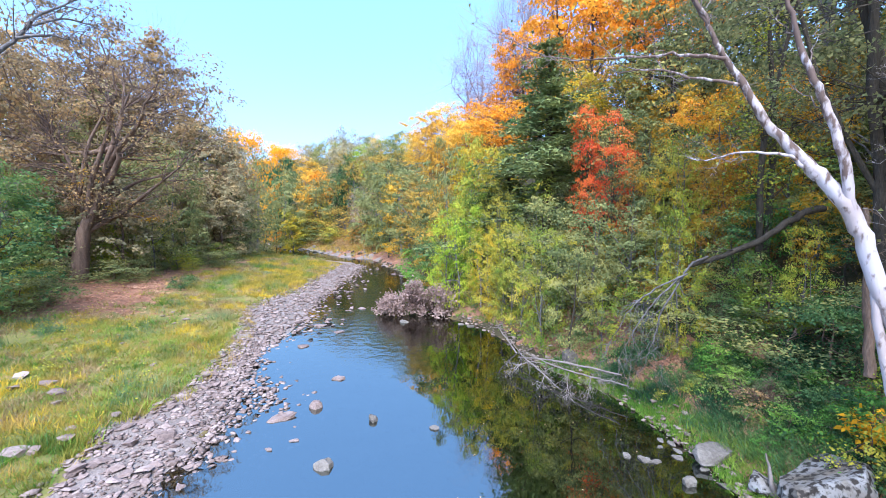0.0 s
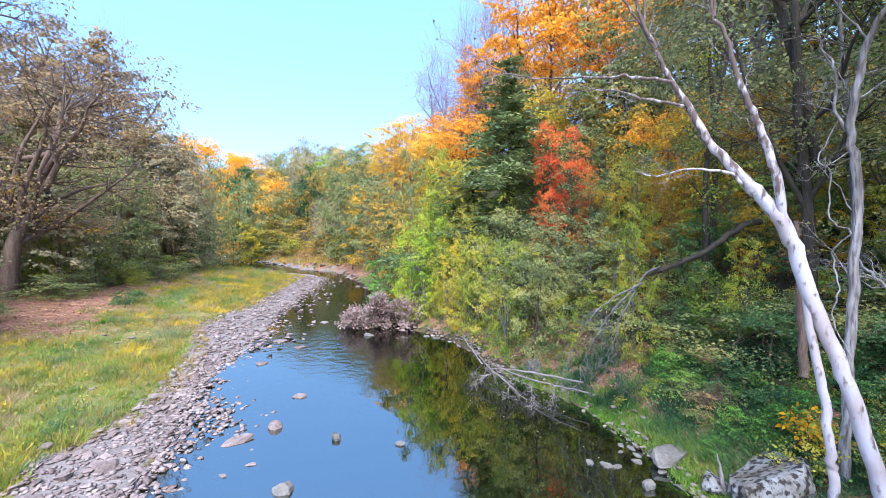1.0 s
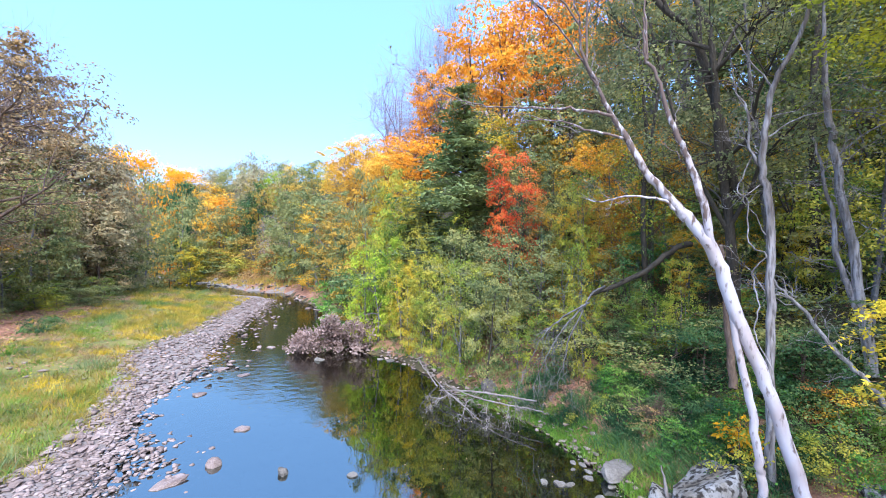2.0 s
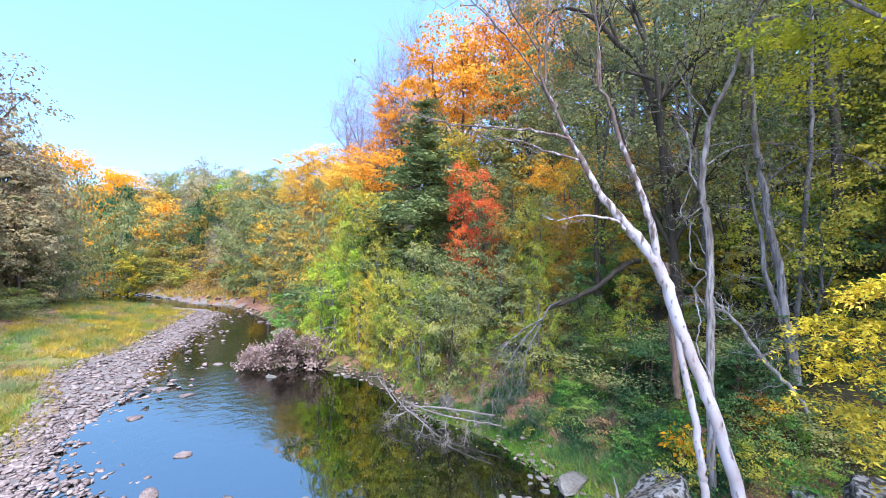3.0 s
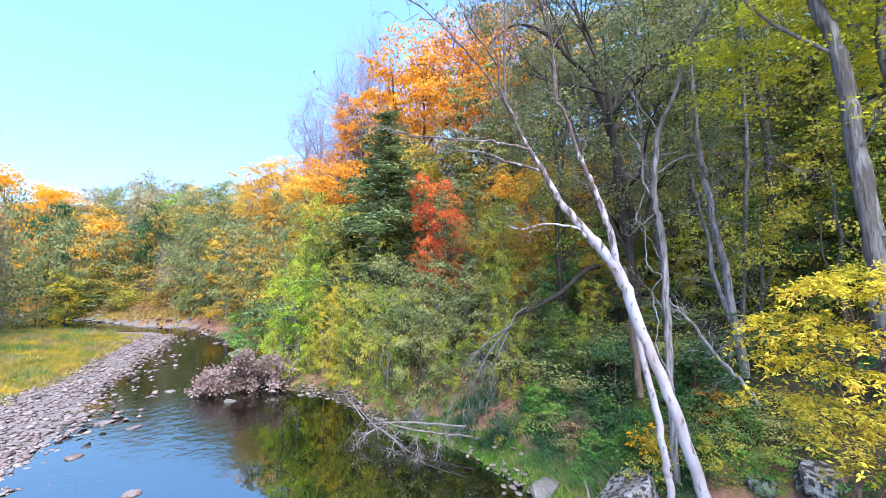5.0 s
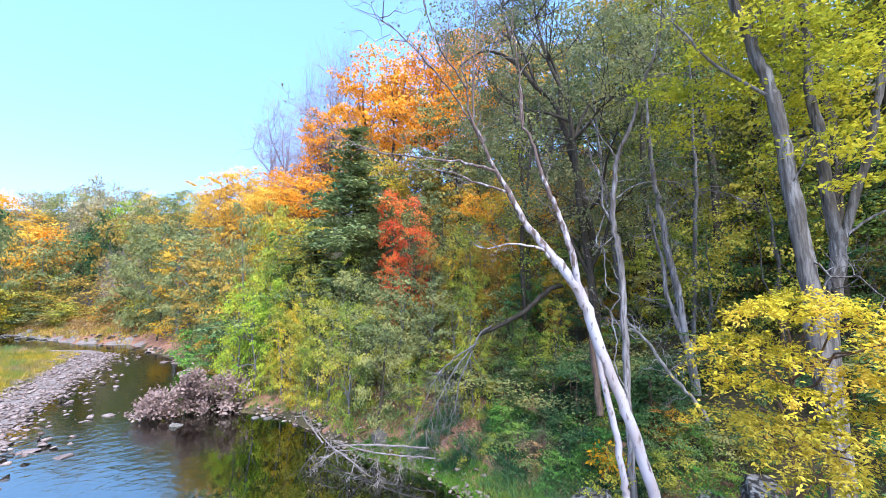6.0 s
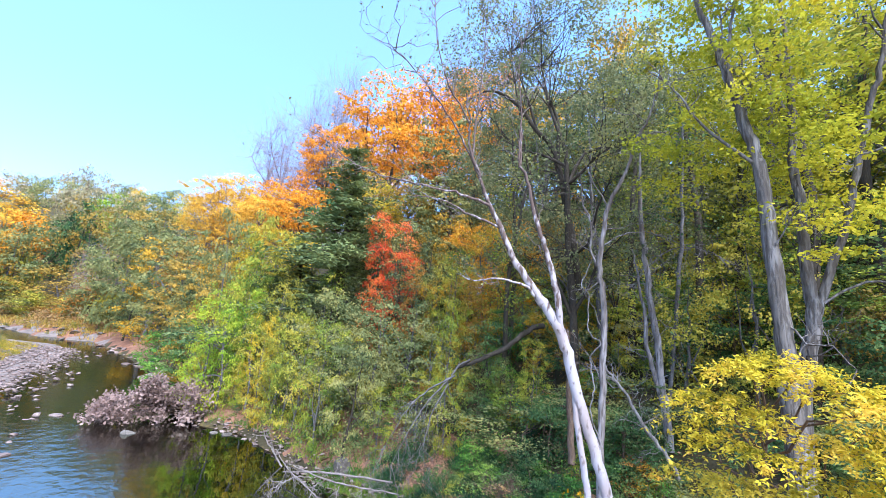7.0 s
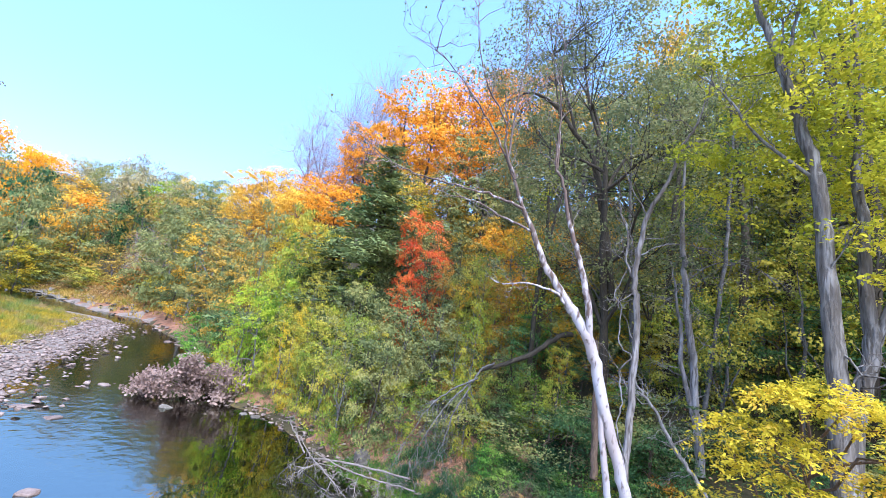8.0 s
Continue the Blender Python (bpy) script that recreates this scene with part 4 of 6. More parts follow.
for az, d, el, r in ((-6.6, 60, 1.2, 2.2), (-4.6, 55, 2.4, 2.4), (-3.2, 48, 1.4, 2.0), (-8.4, 63, 0.4, 2.0)):
    plant("rust", az, d, el, r, "big")

for az in np.arange(-36, -6, 1.7):
    x, y = polar(az + rng.uniform(-0.5, 0.5), rng.uniform(146, 165))
    put(("amber" if -30 < az < -20 else ("sage", "olive", "lime")[int(rng.integers(0, 3))], "far", int(rng.integers(0, 2))), x, y, ground(x, y) - 0.05, 7.5, 5.5)

# undergrowth of the right slope
for _ in range(115):
    y = rng.uniform(1.0, 21)
    k = 1.6 + 10.5 * rng.random() ** 1.3 if y < 15 else rng.uniform(0.6, 6)
    x = float(np.interp(y, RIGHT[:, 1], RIGHT[:, 0])) + k
    if math.hypot(x - 6.7, y - 11.3) < 0.95 or (y < 5.2 and x < 7.8):
        continue
    kind = ["green", "olive", "fresh", "olive", "green", "green", "lime", "olive"][int(rng.integers(0, 8))]
    h = rng.uniform(0.6, 1.2) if k < 3 else rng.uniform(0.9, 2.2)
    put((kind, "leafy" if math.hypot(x, y) < 11.5 else "bush", int(rng.integers(0, 2))), x, y, ground(x, y) - 0.05, h, h * rng.uniform(0.55, 0.85))
for kind, x, y, h, r in (("fresh", 7.6, 6.7, 1.1, 0.7), ("green", 8.2, 6.1, 1.3, 0.8), ("fresh", 8.7, 5.2, 1.2, 0.8), ("green", 7.8, 7.5, 1.4, 0.8), ("fresh", 6.9, 7.5, 1.0, 0.65), ("fresh", 7.9, 4.9, 1.0, 0.7),
                         ("green", 8.9, 4.4, 1.3, 0.8), ("lime", 8.0, 5.5, 0.9, 0.6), ("green", 6.6, 8.3, 0.9, 0.6), ("fresh", 6.3, 7.3, 0.7, 0.5), ("fresh", 7.3, 7.1, 0.8, 0.55), ("fresh", 7.2, 9.4, 0.9, 0.7), ("lime", 6.4, 9.9, 0.5, 0.4), ("green", 6.6, 10.9, 0.4, 0.35), ("fresh", 7.2, 11.2, 0.45, 0.4), ("green", 6.1, 11.5, 0.5, 0.4), ("green", 9.2, 6.6, 1.6, 0.9), ("lime", 8.6, 7.4, 1.2, 0.7)):
    put((kind, "leafy", 0), x, y, ground(x, y) - 0.05, h, r)
for _ in range(26):
    y = rng.uniform(6.2, 11.5)
    x = float(np.interp(y, RIGHT[:, 1], RIGHT[:, 0])) + rng.uniform(1.5, 4.0)
    if math.hypot(x - 6.7, y - 11.3) < 0.95 or math.hypot(x - 6.2, y - 6.1) < 0.9:
        continue
    put((["green", "fresh", "green"][int(rng.integers(0, 3))], "leafy", int(rng.integers(0, 2))), x, y, ground(x, y) - 0.05, rng.uniform(0.45, 0.9), rng.uniform(0.4, 0.7))
for _ in range(75):
    y = rng.uniform(5.6, 12.5)
    x = float(np.interp(y, RIGHT[:, 1], RIGHT[:, 0])) + 0.55 + 3.4 * rng.random()
    if math.hypot((x - 6.8) * 0.7, y - 11.3) < 0.7 or math.hypot(x - 6.4, y - 6.1) < 1.1 or math.hypot(x - 5.7, y - 7.85) < 0.6 or math.hypot(x - 7.05, y - 8.45) < 0.6:
        continue
    h = rng.uniform(0.3, 0.65)
    put((["green", "fresh", "fresh", "green", "lime"][int(rng.integers(0, 5))], "leafy", int(rng.integers(0, 2))), x, y, ground(x, y) - 0.05, h, h * rng.uniform(0.7, 1.0))
for kind, x, y, h, r in (("lime", 8.3, 4.6, 0.8, 0.7), ("olive", 8.7, 4.9, 0.9, 0.8), ("fresh", 7.9, 4.5, 0.6, 0.6), ("lime", 9.0, 4.2, 0.9, 0.7), ("green", 8.2, 5.3, 0.8, 0.6), ("olive", 7.7, 5.0, 0.5, 0.5), ("gold", 8.9, 5.6, 0.8, 0.6), ("green", 9.4, 5.0, 1.1, 0.8)):
    put((kind, "leafy", 0), x, y, ground(x, y) - 0.05, h, r)
for kind, x, y, h, r in (("fresh", 7.9, 3.3, 1.2, 0.8), ("fresh", 8.4, 2.1, 1.5, 0.9), ("green", 7.6, 1.9, 1.3, 0.8), ("fresh", 8.7, 3.0, 1.5, 0.9), ("green", 7.3, 3.7, 1.0, 0.7), ("fresh", 9.2, 1.6, 1.7, 1.0)):
    put((kind, "leafy", 0), x, y, ground(x, y) - 0.05, h, r)
for kind, x, y, h, r in (("fresh", 8.4, 4.5, 1.0, 0.75), ("fresh", 8.15, 4.9, 0.8, 0.6), ("citron", 7.85, 5.1, 0.75, 0.55), ("fresh", 8.75, 4.9, 1.1, 0.7), ("leafgreen", 8.5, 5.5, 0.9, 0.7), ("rust", 8.95, 6.0, 0.8, 0.6), ("green", 9.3, 5.4, 1.0, 0.8), ("citron", 8.3, 5.9, 0.7, 0.5), ("gold", 9.4, 4.4, 0.7, 0.5), ("leafgreen", 9.6, 6.4, 1.0, 0.8)):
    put((kind, "leafy", 1), x, y, ground(x, y) - 0.05, h, r)
put(("brown", "leafy", 0), 6.95, 8.4, ground(6.95, 8.4) - 0.05, 0.6, 0.6)
# low brush on the open slope behind the dead trees
for i in range(90):
    az, d = rng.uniform(26, 80), rng.uniform(13.8, 19.5)
    x, y = polar(az, d)
    kind = ["gold", "green", "yellow", "leafgreen", "olive", "rust", "gold", "fresh", "citron"][i % 9]
    h = rng.uniform(0.5, 1.5)
    put((kind, "bush", 0), x, y, ground(x, y) - 0.05, h, h * rng.uniform(0.5, 0.9))
for kind, x, y, h, r in (("fresh", 9.4, 2.2, 2.4, 1.1), ("fresh", 9.9, 1.4, 2.2, 1.2), ("leafgreen", 10.6, 2.6, 2.6, 1.3), ("green", 11.4, 1.6, 2.8, 1.5), ("leafgreen", 11.8, 3.4, 2.4, 1.3), ("ochre", 12.6, 2.2, 2.6, 1.4), ("green", 13.2, 4.0, 2.6, 1.5)):
    put((kind, "bush", 0), x, y, ground(x, y) - 0.05, h, r)
# low growth on the far bank
low = {k: Bag() for k in ("sage", "brown", "olive")}
for _ in range(150):
    u = rng.random() * 1.3
    x, y = -9.6 - 26 * u + rng.normal(1.5, 0.8), 53 + 31 * u + rng.uniform(1.5, 9)
    k = ("sage", "brown", "olive", "brown")[int(rng.integers(0, 4))]
    r, h = rng.uniform(0.8, 1.6), rng.uniform(0.6, 1.8)
    d = unit(rng.normal(0, 1, (150, 3))) * (rng.random((150, 1)) ** 0.4)
    leaves(low[k], np.array([x, y, ground(x, y)]) + np.abs(d) * np.array([0, 0, h]) + d * np.array([r, r, 0.1]), 0.2, simple=True)
for k, b in low.items():
    tagged(new("bank_bushes", b.mesh("bank_bushes", LEAF[k])), "low " + {"sage": "grey-green", "brown": "dry brown", "olive": "olive"}[k] + " bushes along the far bank", "bushes", kind="stuff")
for i in range(30):
    u = i / 24 + rng.uniform(0, 0.03)
    x, y = -9.6 - 26 * u + rng.normal(1.5, 0.5), 53 + 31 * u + rng.uniform(4, 8)
    put((["sage", "olive", "rust", "citron", "tan", "ochre"][int(rng.integers(0, 6))], "far", i % 2), x, y, ground(x, y) - 0.05, rng.uniform(3.5, 7), rng.uniform(2.2, 3.2))

# the wood goes on behind the camera
for az, d in ((100, 18), (112, 20), (124, 26), (108, 30)):
    plant(["green", "olive"][d % 2], az, d, 36, 4.6, "far")


# ---- the dead sycamore and its neighbours ----
def line_thing(name, label, category, base, bark, lines, twigs=(), leaf=None):
    """A tree made of drawn stems: (part name, points, radii, label) and sprouting twigs (line index, count, length, thickness, depth, up)."""
    ob = thing(name, *base, label, category)
    o = np.array(base)
    made, owners, ends = [], [], []
    for pname, pts, radii, words in lines:
        b = Bag()
        p = smooth_line(np.array(pts) - o, 5)
        p[1:-1] += rng.normal(0, 0.012, p[1:-1].shape)
        tube(b, p, radii, 12 if radii[0] > 0.07 else 7, 0.05)
        owners.append(part(pname, b.mesh(pname, BARK[bark], True), ob, words))
        made.append(p)
    for i, n, length, thick, depth, up in twigs:
        b = Bag()
        ends += sprout(b, made[i], n, length, thick, depth, up)
        tagged(part("twig", b.mesh("twig", BARK["weathered"] if bark == "peel" else BARK[bark], True), owners[i]), kind="stuff")
    if leaf:
        mat, per, size = leaf
        b = Bag()
        e = np.repeat(np.array(ends), max(per, 1), 0)
        if per < 2:
            e = e[rng.random(len(e)) < 0.4]
        leaves(b, e + rng.normal(0, 0.22 if per > 1 else 0.02, e.shape), size, simple=False)
        part("crown", b.mesh("crown", LEAF[mat]), ob)
    return ob


STEMS = [
    ("trunk", [(7.3, 5.1, 0.5), (7.24, 5.19, 0.88), (7.0, 5.39, 2.2), (6.83, 5.54, 2.93), (6.56, 5.78, 3.92), (6.37, 5.92, 4.78), (6.13, 6.09, 5.43), (5.81, 6.32, 5.98)], [0.14, 0.112, 0.1064, 0.1064, 0.112, 0.11, 0.092], ""),
    ("stem", [(5.95, 6.22, 5.72), (5.75, 6.36, 6.07), (5.39, 6.62, 6.67), (5.06, 6.82, 7.44), (4.84, 6.9, 7.84), (4.70, 6.97, 8.2)], [0.094, 0.088, 0.070, 0.058, 0.044, 0.036], ""),
    ("limb", [(4.82, 6.85, 7.80), (4.19, 7.12, 7.99), (3.64, 7.37, 8.05), (2.96, 7.63, 8.1), (2.38, 7.79, 8.17), (1.8, 7.9, 8.35), (1.35, 7.95, 8.63)], [0.034, 0.024, 0.018, 0.013, 0.005], ""),
]
STEMS += [
    ("limb", [(5.04, 6.80, 7.35), (4.44, 7.08, 7.57), (4.0, 7.29, 7.77), (3.55, 7.48, 7.84), (3.19, 7.59, 7.8)], [0.028, 0.0196, 0.014, 0.0056], ""),
    ("limb", [(5.83, 6.3, 5.82), (5.52, 6.38, 6.1), (5.01, 6.74, 6.19), (4.64, 6.95, 6.1), (4.37, 7.07, 6.18)], [0.0336, 0.0224, 0.01232, 0.0056], ""),
    ("stem", [(6.26, 5.98, 5.0), (6.11, 5.99, 5.89), (5.99, 6.1, 6.55), (5.84, 6.23, 7.11), (5.65, 6.39, 7.87), (5.51, 6.49, 8.58), (5.36, 6.6, 8.92), (5.33, 6.61, 9.7)], [0.0728, 0.0672, 0.0588, 0.0476, 0.0336, 0.028, 0.0168], ""),
]
STEMS += [
    ("stem", [(6.78, 5.48, 0.6), (6.75, 5.51, 1.13), (6.73, 5.54, 1.48), (6.67, 5.62, 2.34), (6.58, 5.72, 3.1), (6.5, 5.82, 4.07), (6.42, 5.88, 4.62)], [0.0728, 0.0672, 0.0644, 0.0588, 0.056], ""),
    ("limb", [(4.6, 7.0, 8.45), (4.2, 7.3, 9.4), (3.5, 7.5, 10.3), (2.6, 7.6, 11.0), (1.9, 7.7, 11.2)], [0.0252, 0.0196, 0.0112, 0.005], ""),
    ("limb", [(4.4, 7.08, 8.95), (4.5, 7.2, 10.2), (4.7, 7.4, 11.6), (4.75, 7.5, 13.0)], [0.0252, 0.0196, 0.0112, 0.005], ""),
]
STEMS += [
    ("limb", [(4.25, 7.1, 9.7), (3.7, 7.4, 10.8), (3.4, 7.6, 12.0), (3.35, 7.7, 12.9)], [0.0224, 0.0168, 0.00896, 0.005], ""),
    ("limb", [(4.84, 6.9, 7.84), (4.70, 6.97, 8.18), (4.58, 7.02, 8.52), (4.34, 7.1, 9.09), (4.25, 7.09, 9.72), (4.11, 7.11, 10.4)], [0.0448, 0.037, 0.0336, 0.0252, 0.0168], ""),
    ("limb", [(5.4, 6.58, 8.85), (5.6, 6.9, 10.3), (5.6, 7.1, 11.8), (5.9, 7.2, 13.2)], [0.0252, 0.01792, 0.01008, 0.005], ""),
]
line_thing("sycamore_tree", "leaning dead sycamore with white peeling bark", "tree", (7.2, 5.3, 0.85), "peel", STEMS, [(10, 6, 0.9, 0.014, 1, 0.4), (2, 12, 0.9, 0.011, 2, 0.15), (3, 7, 0.8, 0.011, 1, 0.1), (4, 7, 0.6, 0.009, 1, 0.1), (7, 12, 1.2, 0.014, 2, 0.45), (8, 14, 1.3, 0.014, 2, 0.7),
    (9, 12, 1.2, 0.013, 2, 0.7), (11, 14, 1.3, 0.014, 2, 0.6), (5, 6, 0.8, 0.012, 1, 0.4)], ("olive", 1, 0.06))

STEMS = [
    ("trunk", [(7.25, 5.76, 0.5), (7.25, 5.76, 2.26), (7.26, 5.75, 3.87), (7.27, 5.74, 5.04), (7.27, 5.74, 5.88), (7.2, 5.83, 6.63), (7.24, 5.77, 7.49), (7.32, 5.67, 8.22), (7.51, 5.41, 8.91),
               (7.63, 5.24, 9.67), (7.76, 5.03, 10.15), (7.86, 4.86, 10.83)], [0.084, 0.0728, 0.0672, 0.0644, 0.056, 0.0476, 0.0336, 0.028, 0.0112], ""),
    ("limb", [(7.21, 5.81, 6.6), (7.11, 5.98, 7.03), (7.12, 6.0, 7.74), (7.02, 6.16, 8.16), (6.99, 6.24, 8.78)], [0.028, 0.0224, 0.0168, 0.00672], ""),
]
STEMS += [
    ("vine", [(7.18, 5.66, 3.0), (7.05, 5.85, 3.58), (7.09, 5.81, 4.11), (7.03, 5.88, 4.69), (7.11, 5.70, 5.05), (7.0, 5.92, 5.29), (6.99, 5.93, 6.02), (6.89, 6.04, 6.28), (7.12, 5.95, 6.9)], [0.0112, 0.01344, 0.01232, 0.00896], "pale hanging vine stem"),
    ("limb", [(7.62, 5.26, 9.6), (7.8, 4.97, 9.81), (8.0, 4.63, 9.79), (8.21, 4.22, 9.66)], [0.0196, 0.014, 0.0056], ""),
]
STEMS += [
    ("limb", [(7.3, 5.7, 8.1), (7.1, 6.0, 8.8), (7.05, 6.3, 9.6)], [0.0168, 0.0112, 0.005], ""),
    ("limb", [(7.24, 5.78, 7.2), (7.6, 5.4, 7.5), (8.1, 5.0, 7.5), (8.6, 4.6, 7.2)], [0.01568, 0.01008, 0.005], ""),
]
line_thing("sycamore_tree", "slim grey-white dead tree with hanging vines", "tree", (7.25, 5.76, 0.85), "ashen", STEMS, [(0, 12, 1.1, 0.013, 2, 0.2), (1, 7, 0.8, 0.012, 1, 0.2), (3, 6, 0.8, 0.01, 2, 0.3), (5, 6, 0.7, 0.009, 2, -0.2)])

line_thing("dead_tree", "grey dead tree with peeling pale bark", "tree", (10.05, 6.0, 3.2), "ashen", [
    ("trunk", [(10.12, 5.99, 2.6), (10.04, 6.02, 3.4), (9.96, 6.08, 4.15), (9.88, 6.14, 5.27), (9.77, 6.25, 6.13), (9.7, 6.3, 7.15), (9.59, 6.39, 8.36), (9.55, 6.39, 9.41), (9.52, 6.36, 10.47)], [0.1064, 0.0952, 0.084, 0.0784, 0.0672, 0.0504, 0.0224], ""),
    ("stem", [(9.97, 6.06, 3.7), (9.83, 6.21, 4.43), (9.75, 6.32, 4.99), (9.70, 6.36, 5.85), (9.60, 6.45, 6.72), (9.49, 6.58, 7.6)], [0.0616, 0.056, 0.0504, 0.0336, 0.0168], ""),
    ("limb", [(9.7, 6.3, 7.1), (9.9, 5.7, 7.6), (10.2, 5.0, 7.5), (10.4, 4.6, 7.0)], [0.0168, 0.0112, 0.005], ""),
], [(0, 16, 1.3, 0.013, 2, 0.1), (1, 8, 1.0, 0.012, 2, 0.0), (2, 8, 0.8, 0.009, 2, -0.1)])

line_thing("tree", "slender dark grey trunk in the wood", "tree", (10.7, 6.4, 3.4), "grey",
           [("trunk", [(10.67, 6.41, 2.8), (10.73, 6.3, 4.0), (10.79, 6.19, 5.7), (10.87, 6.05, 7.48), (10.9, 5.99, 9.16), (10.9, 5.9, 12)], [0.0616, 0.056, 0.0504, 0.028], "")],
           [(0, 14, 1.0, 0.014, 1, 0.3)], ("green", 16, 0.075))
line_thing("fallen_branch", "broken grey branch leaning against dead trees", "branch", (9.0, 5.35, 2.9), "pale",
           [("trunk", [(9.15, 5.2, 2.3), (8.96, 5.37, 2.75), (8.65, 5.68, 3.26), (8.38, 5.9, 3.88), (8.12, 6.1, 4.26), (7.9, 6.2, 4.6)], [0.0476, 0.042, 0.0336, 0.0168], "")], [(0, 16, 0.9, 0.012, 2, 0.0)])
line_thing("tree", "grey forked trunk behind the dead trees", "tree", (11.6, 9.0, 4.2), "grey",
           [("trunk", [(11.6, 9.0, 3.4), (11.4, 9.1, 6), (11.3, 9.3, 9), (11.0, 9.4, 13)], [0.0896, 0.0784, 0.0616, 0.028], "")], [(0, 12, 1.4, 0.02, 1, 0.4)], ("green", 20, 0.075))
for x, y, top, r in ((13.0, 6.6, 12, 0.14), (12.2, 3.8, 12, 0.17), (13.5, 5.0, 13, 0.15), (12.5, 8.6, 13, 0.13), (15, 6.4, 14, 0.18), (14.6, 3.0, 13, 0.17), (9.4, 11.6, 10, 0.1), (10.4, 12.5, 12, 0.12)):
    z = ground(x, y)
    j = rng.normal(0, 0.25, 4)
    line_thing("tree", "dark slender trunk in the shaded wood", "tree", (x, y, z), "dark",
               [("trunk", [(x, y, z - 0.4), (x + j[0] * 0.4, y + j[1] * 0.4, z + 2.5), (x + j[0], y + j[1], z + 5), (x + j[2] * 2, y + j[3] * 2, top + 2)], [r, r * 0.85, r * 0.7, r * 0.3], "")],
               [(0, 14, 1.5, 0.02, 1, 0.3)], (["green", "olive", "lime"][int(rng.integers(0, 3))], 20, 0.08))

# tall green tree with dark spreading limbs
gx, gy = 10.6, 9.3
gz = ground(gx, gy)
tall = thing("tree", gx, gy, gz, "tall olive green tree with dark spreading limbs", "tree")
O = np.array([gx, gy, gz])
crowned(tall, 18.2 - gz, 0.30, 4.2, 280, 130, 0.085, "feather", "dark", thick=0.11, lean=(-1.9, 1.2), clump_r=0.8, flatness=0.4, twigs=2,
        extra=[(np.array([(10.55, 9.25, 6.6), (10.2, 9.4, 8.77), (9.61, 9.73, 11.58), (9.03, 10.06, 12.36), (8.32, 10.45, 13.36), (7.44, 10.9, 13.78), (6.6, 11.3, 13.2)]) - O, [0.15, 0.12, 0.1, 0.08, 0.05, 0.02]),
               (np.array([(9.75, 9.7, 11.3), (9.7, 9.69, 12.69), (9.36, 9.89, 13.76), (8.79, 10.27, 14.9)]) - O, [0.08, 0.06, 0.04, 0.015]),
               (np.array([(9.0, 10.05, 12.4), (8.6, 10.2, 13.6), (8.0, 10.3, 14.8)]) - O, [0.06, 0.04, 0.015])])


# big forked tree with yellow-green leaves
def layered_leaves(bag, centres, per, spread, size, flat=0.6, wide=0.19):
    """Sprays of leaves in flat layers, each hung along short shoots."""
    for c in centres:
        k = int(rng.integers(4, 8))
        for _ in range(k):
            a = rng.uniform(0, 6.28)
            d = np.array([math.cos(a), math.sin(a), rng.uniform(-0.35, 0.15)])
            n = int(per / k)
            u = rng.uniform(0.1, 1, n)[:, None]
            at = c + d * u * spread * rng.uniform(0.6, 1.2) + rng.normal(0, 0.05, (n, 3))
            leaves(bag, at, size, wide, flat, 0.45)


bigbase = (7.6, 2.7, ground(7.6, 2.7))
big = line_thing("tree", "large forked grey-barked tree with yellow-green leaves", "tree", bigbase, "plate", [
    ("trunk", [(7.75, 2.65, bigbase[2] - 0.4), (7.62, 2.68, 3.2), (7.52, 2.68, 4.4), (7.54, 2.7, 5.4), (7.54, 2.78, 6.37), (7.56, 2.83, 7.22), (7.57, 2.9, 8.14), (7.56, 3.03, 8.92), (7.53, 3.2, 9.77),
               (7.47, 3.42, 10.82), (7.38, 3.7, 12.0), (7.3, 3.9, 13.5)], [0.152, 0.13, 0.121, 0.112, 0.0986, 0.0851, 0.0627, 0.0224], ""),
    ("limb", [(7.5, 3.3, 10.2), (7.7, 3.3, 11.2), (7.9, 3.1, 12.6)], [0.0448, 0.0314, 0.0134], ""),
    ("limb", [(7.57, 2.9, 8.3), (7.3, 3.6, 9.2), (7.2, 4.1, 10.2), (7.1, 4.6, 10.9)], [0.0314, 0.0224, 0.00896], ""),
], [(0, 10, 1.4, 0.022, 1, 0.4), (1, 6, 1.0, 0.018, 1, 0.4), (2, 7, 0.9, 0.016, 1, 0.3)])
twinbase = (8.2, 2.6, ground(8.2, 2.6))
twin = line_thing("tree", "grey forked tree with dark upper limbs", "tree", twinbase, "plate", [
    ("trunk", [(8.1, 2.75, twinbase[2] - 0.4), (8.1, 2.75, 4.06), (8.15, 2.65, 5.09), (8.22, 2.55, 5.81), (8.24, 2.61, 6.65), (8.28, 2.62, 7.54), (8.3, 2.67, 8.49), (8.34, 2.66, 9.49), (8.38, 2.66, 10.55), (8.4, 2.73, 12.4)], [0.131, 0.114, 0.105, 0.0874, 0.0743, 0.0655, 0.0524, 0.0175], ""),
    ("limb", [(8.22, 2.56, 5.7), (8.35, 2.34, 6.55), (8.45, 2.11, 7.38), (8.53, 1.93, 8.31), (8.61, 1.74, 9.27), (8.68, 1.56, 10.14), (8.7, 1.3, 11.6)], [0.0699, 0.0612, 0.0524, 0.0437, 0.0175], ""),
    ("limb", [(8.33, 2.66, 9.3), (8.1, 2.9, 10.2), (8.0, 3.1, 11.4)], [0.0393, 0.0306, 0.0131], ""),
    ("limb", [(8.25, 2.45, 6.0), (8.6, 2.0, 6.4), (9.0, 1.5, 6.3), (9.4, 0.9, 6.6)], [0.0218, 0.0175, 0.00655], "pale dead branch"),
], [(0, 9, 1.2, 0.02, 1, 0.4), (1, 9, 1.2, 0.02, 1, 0.3)])
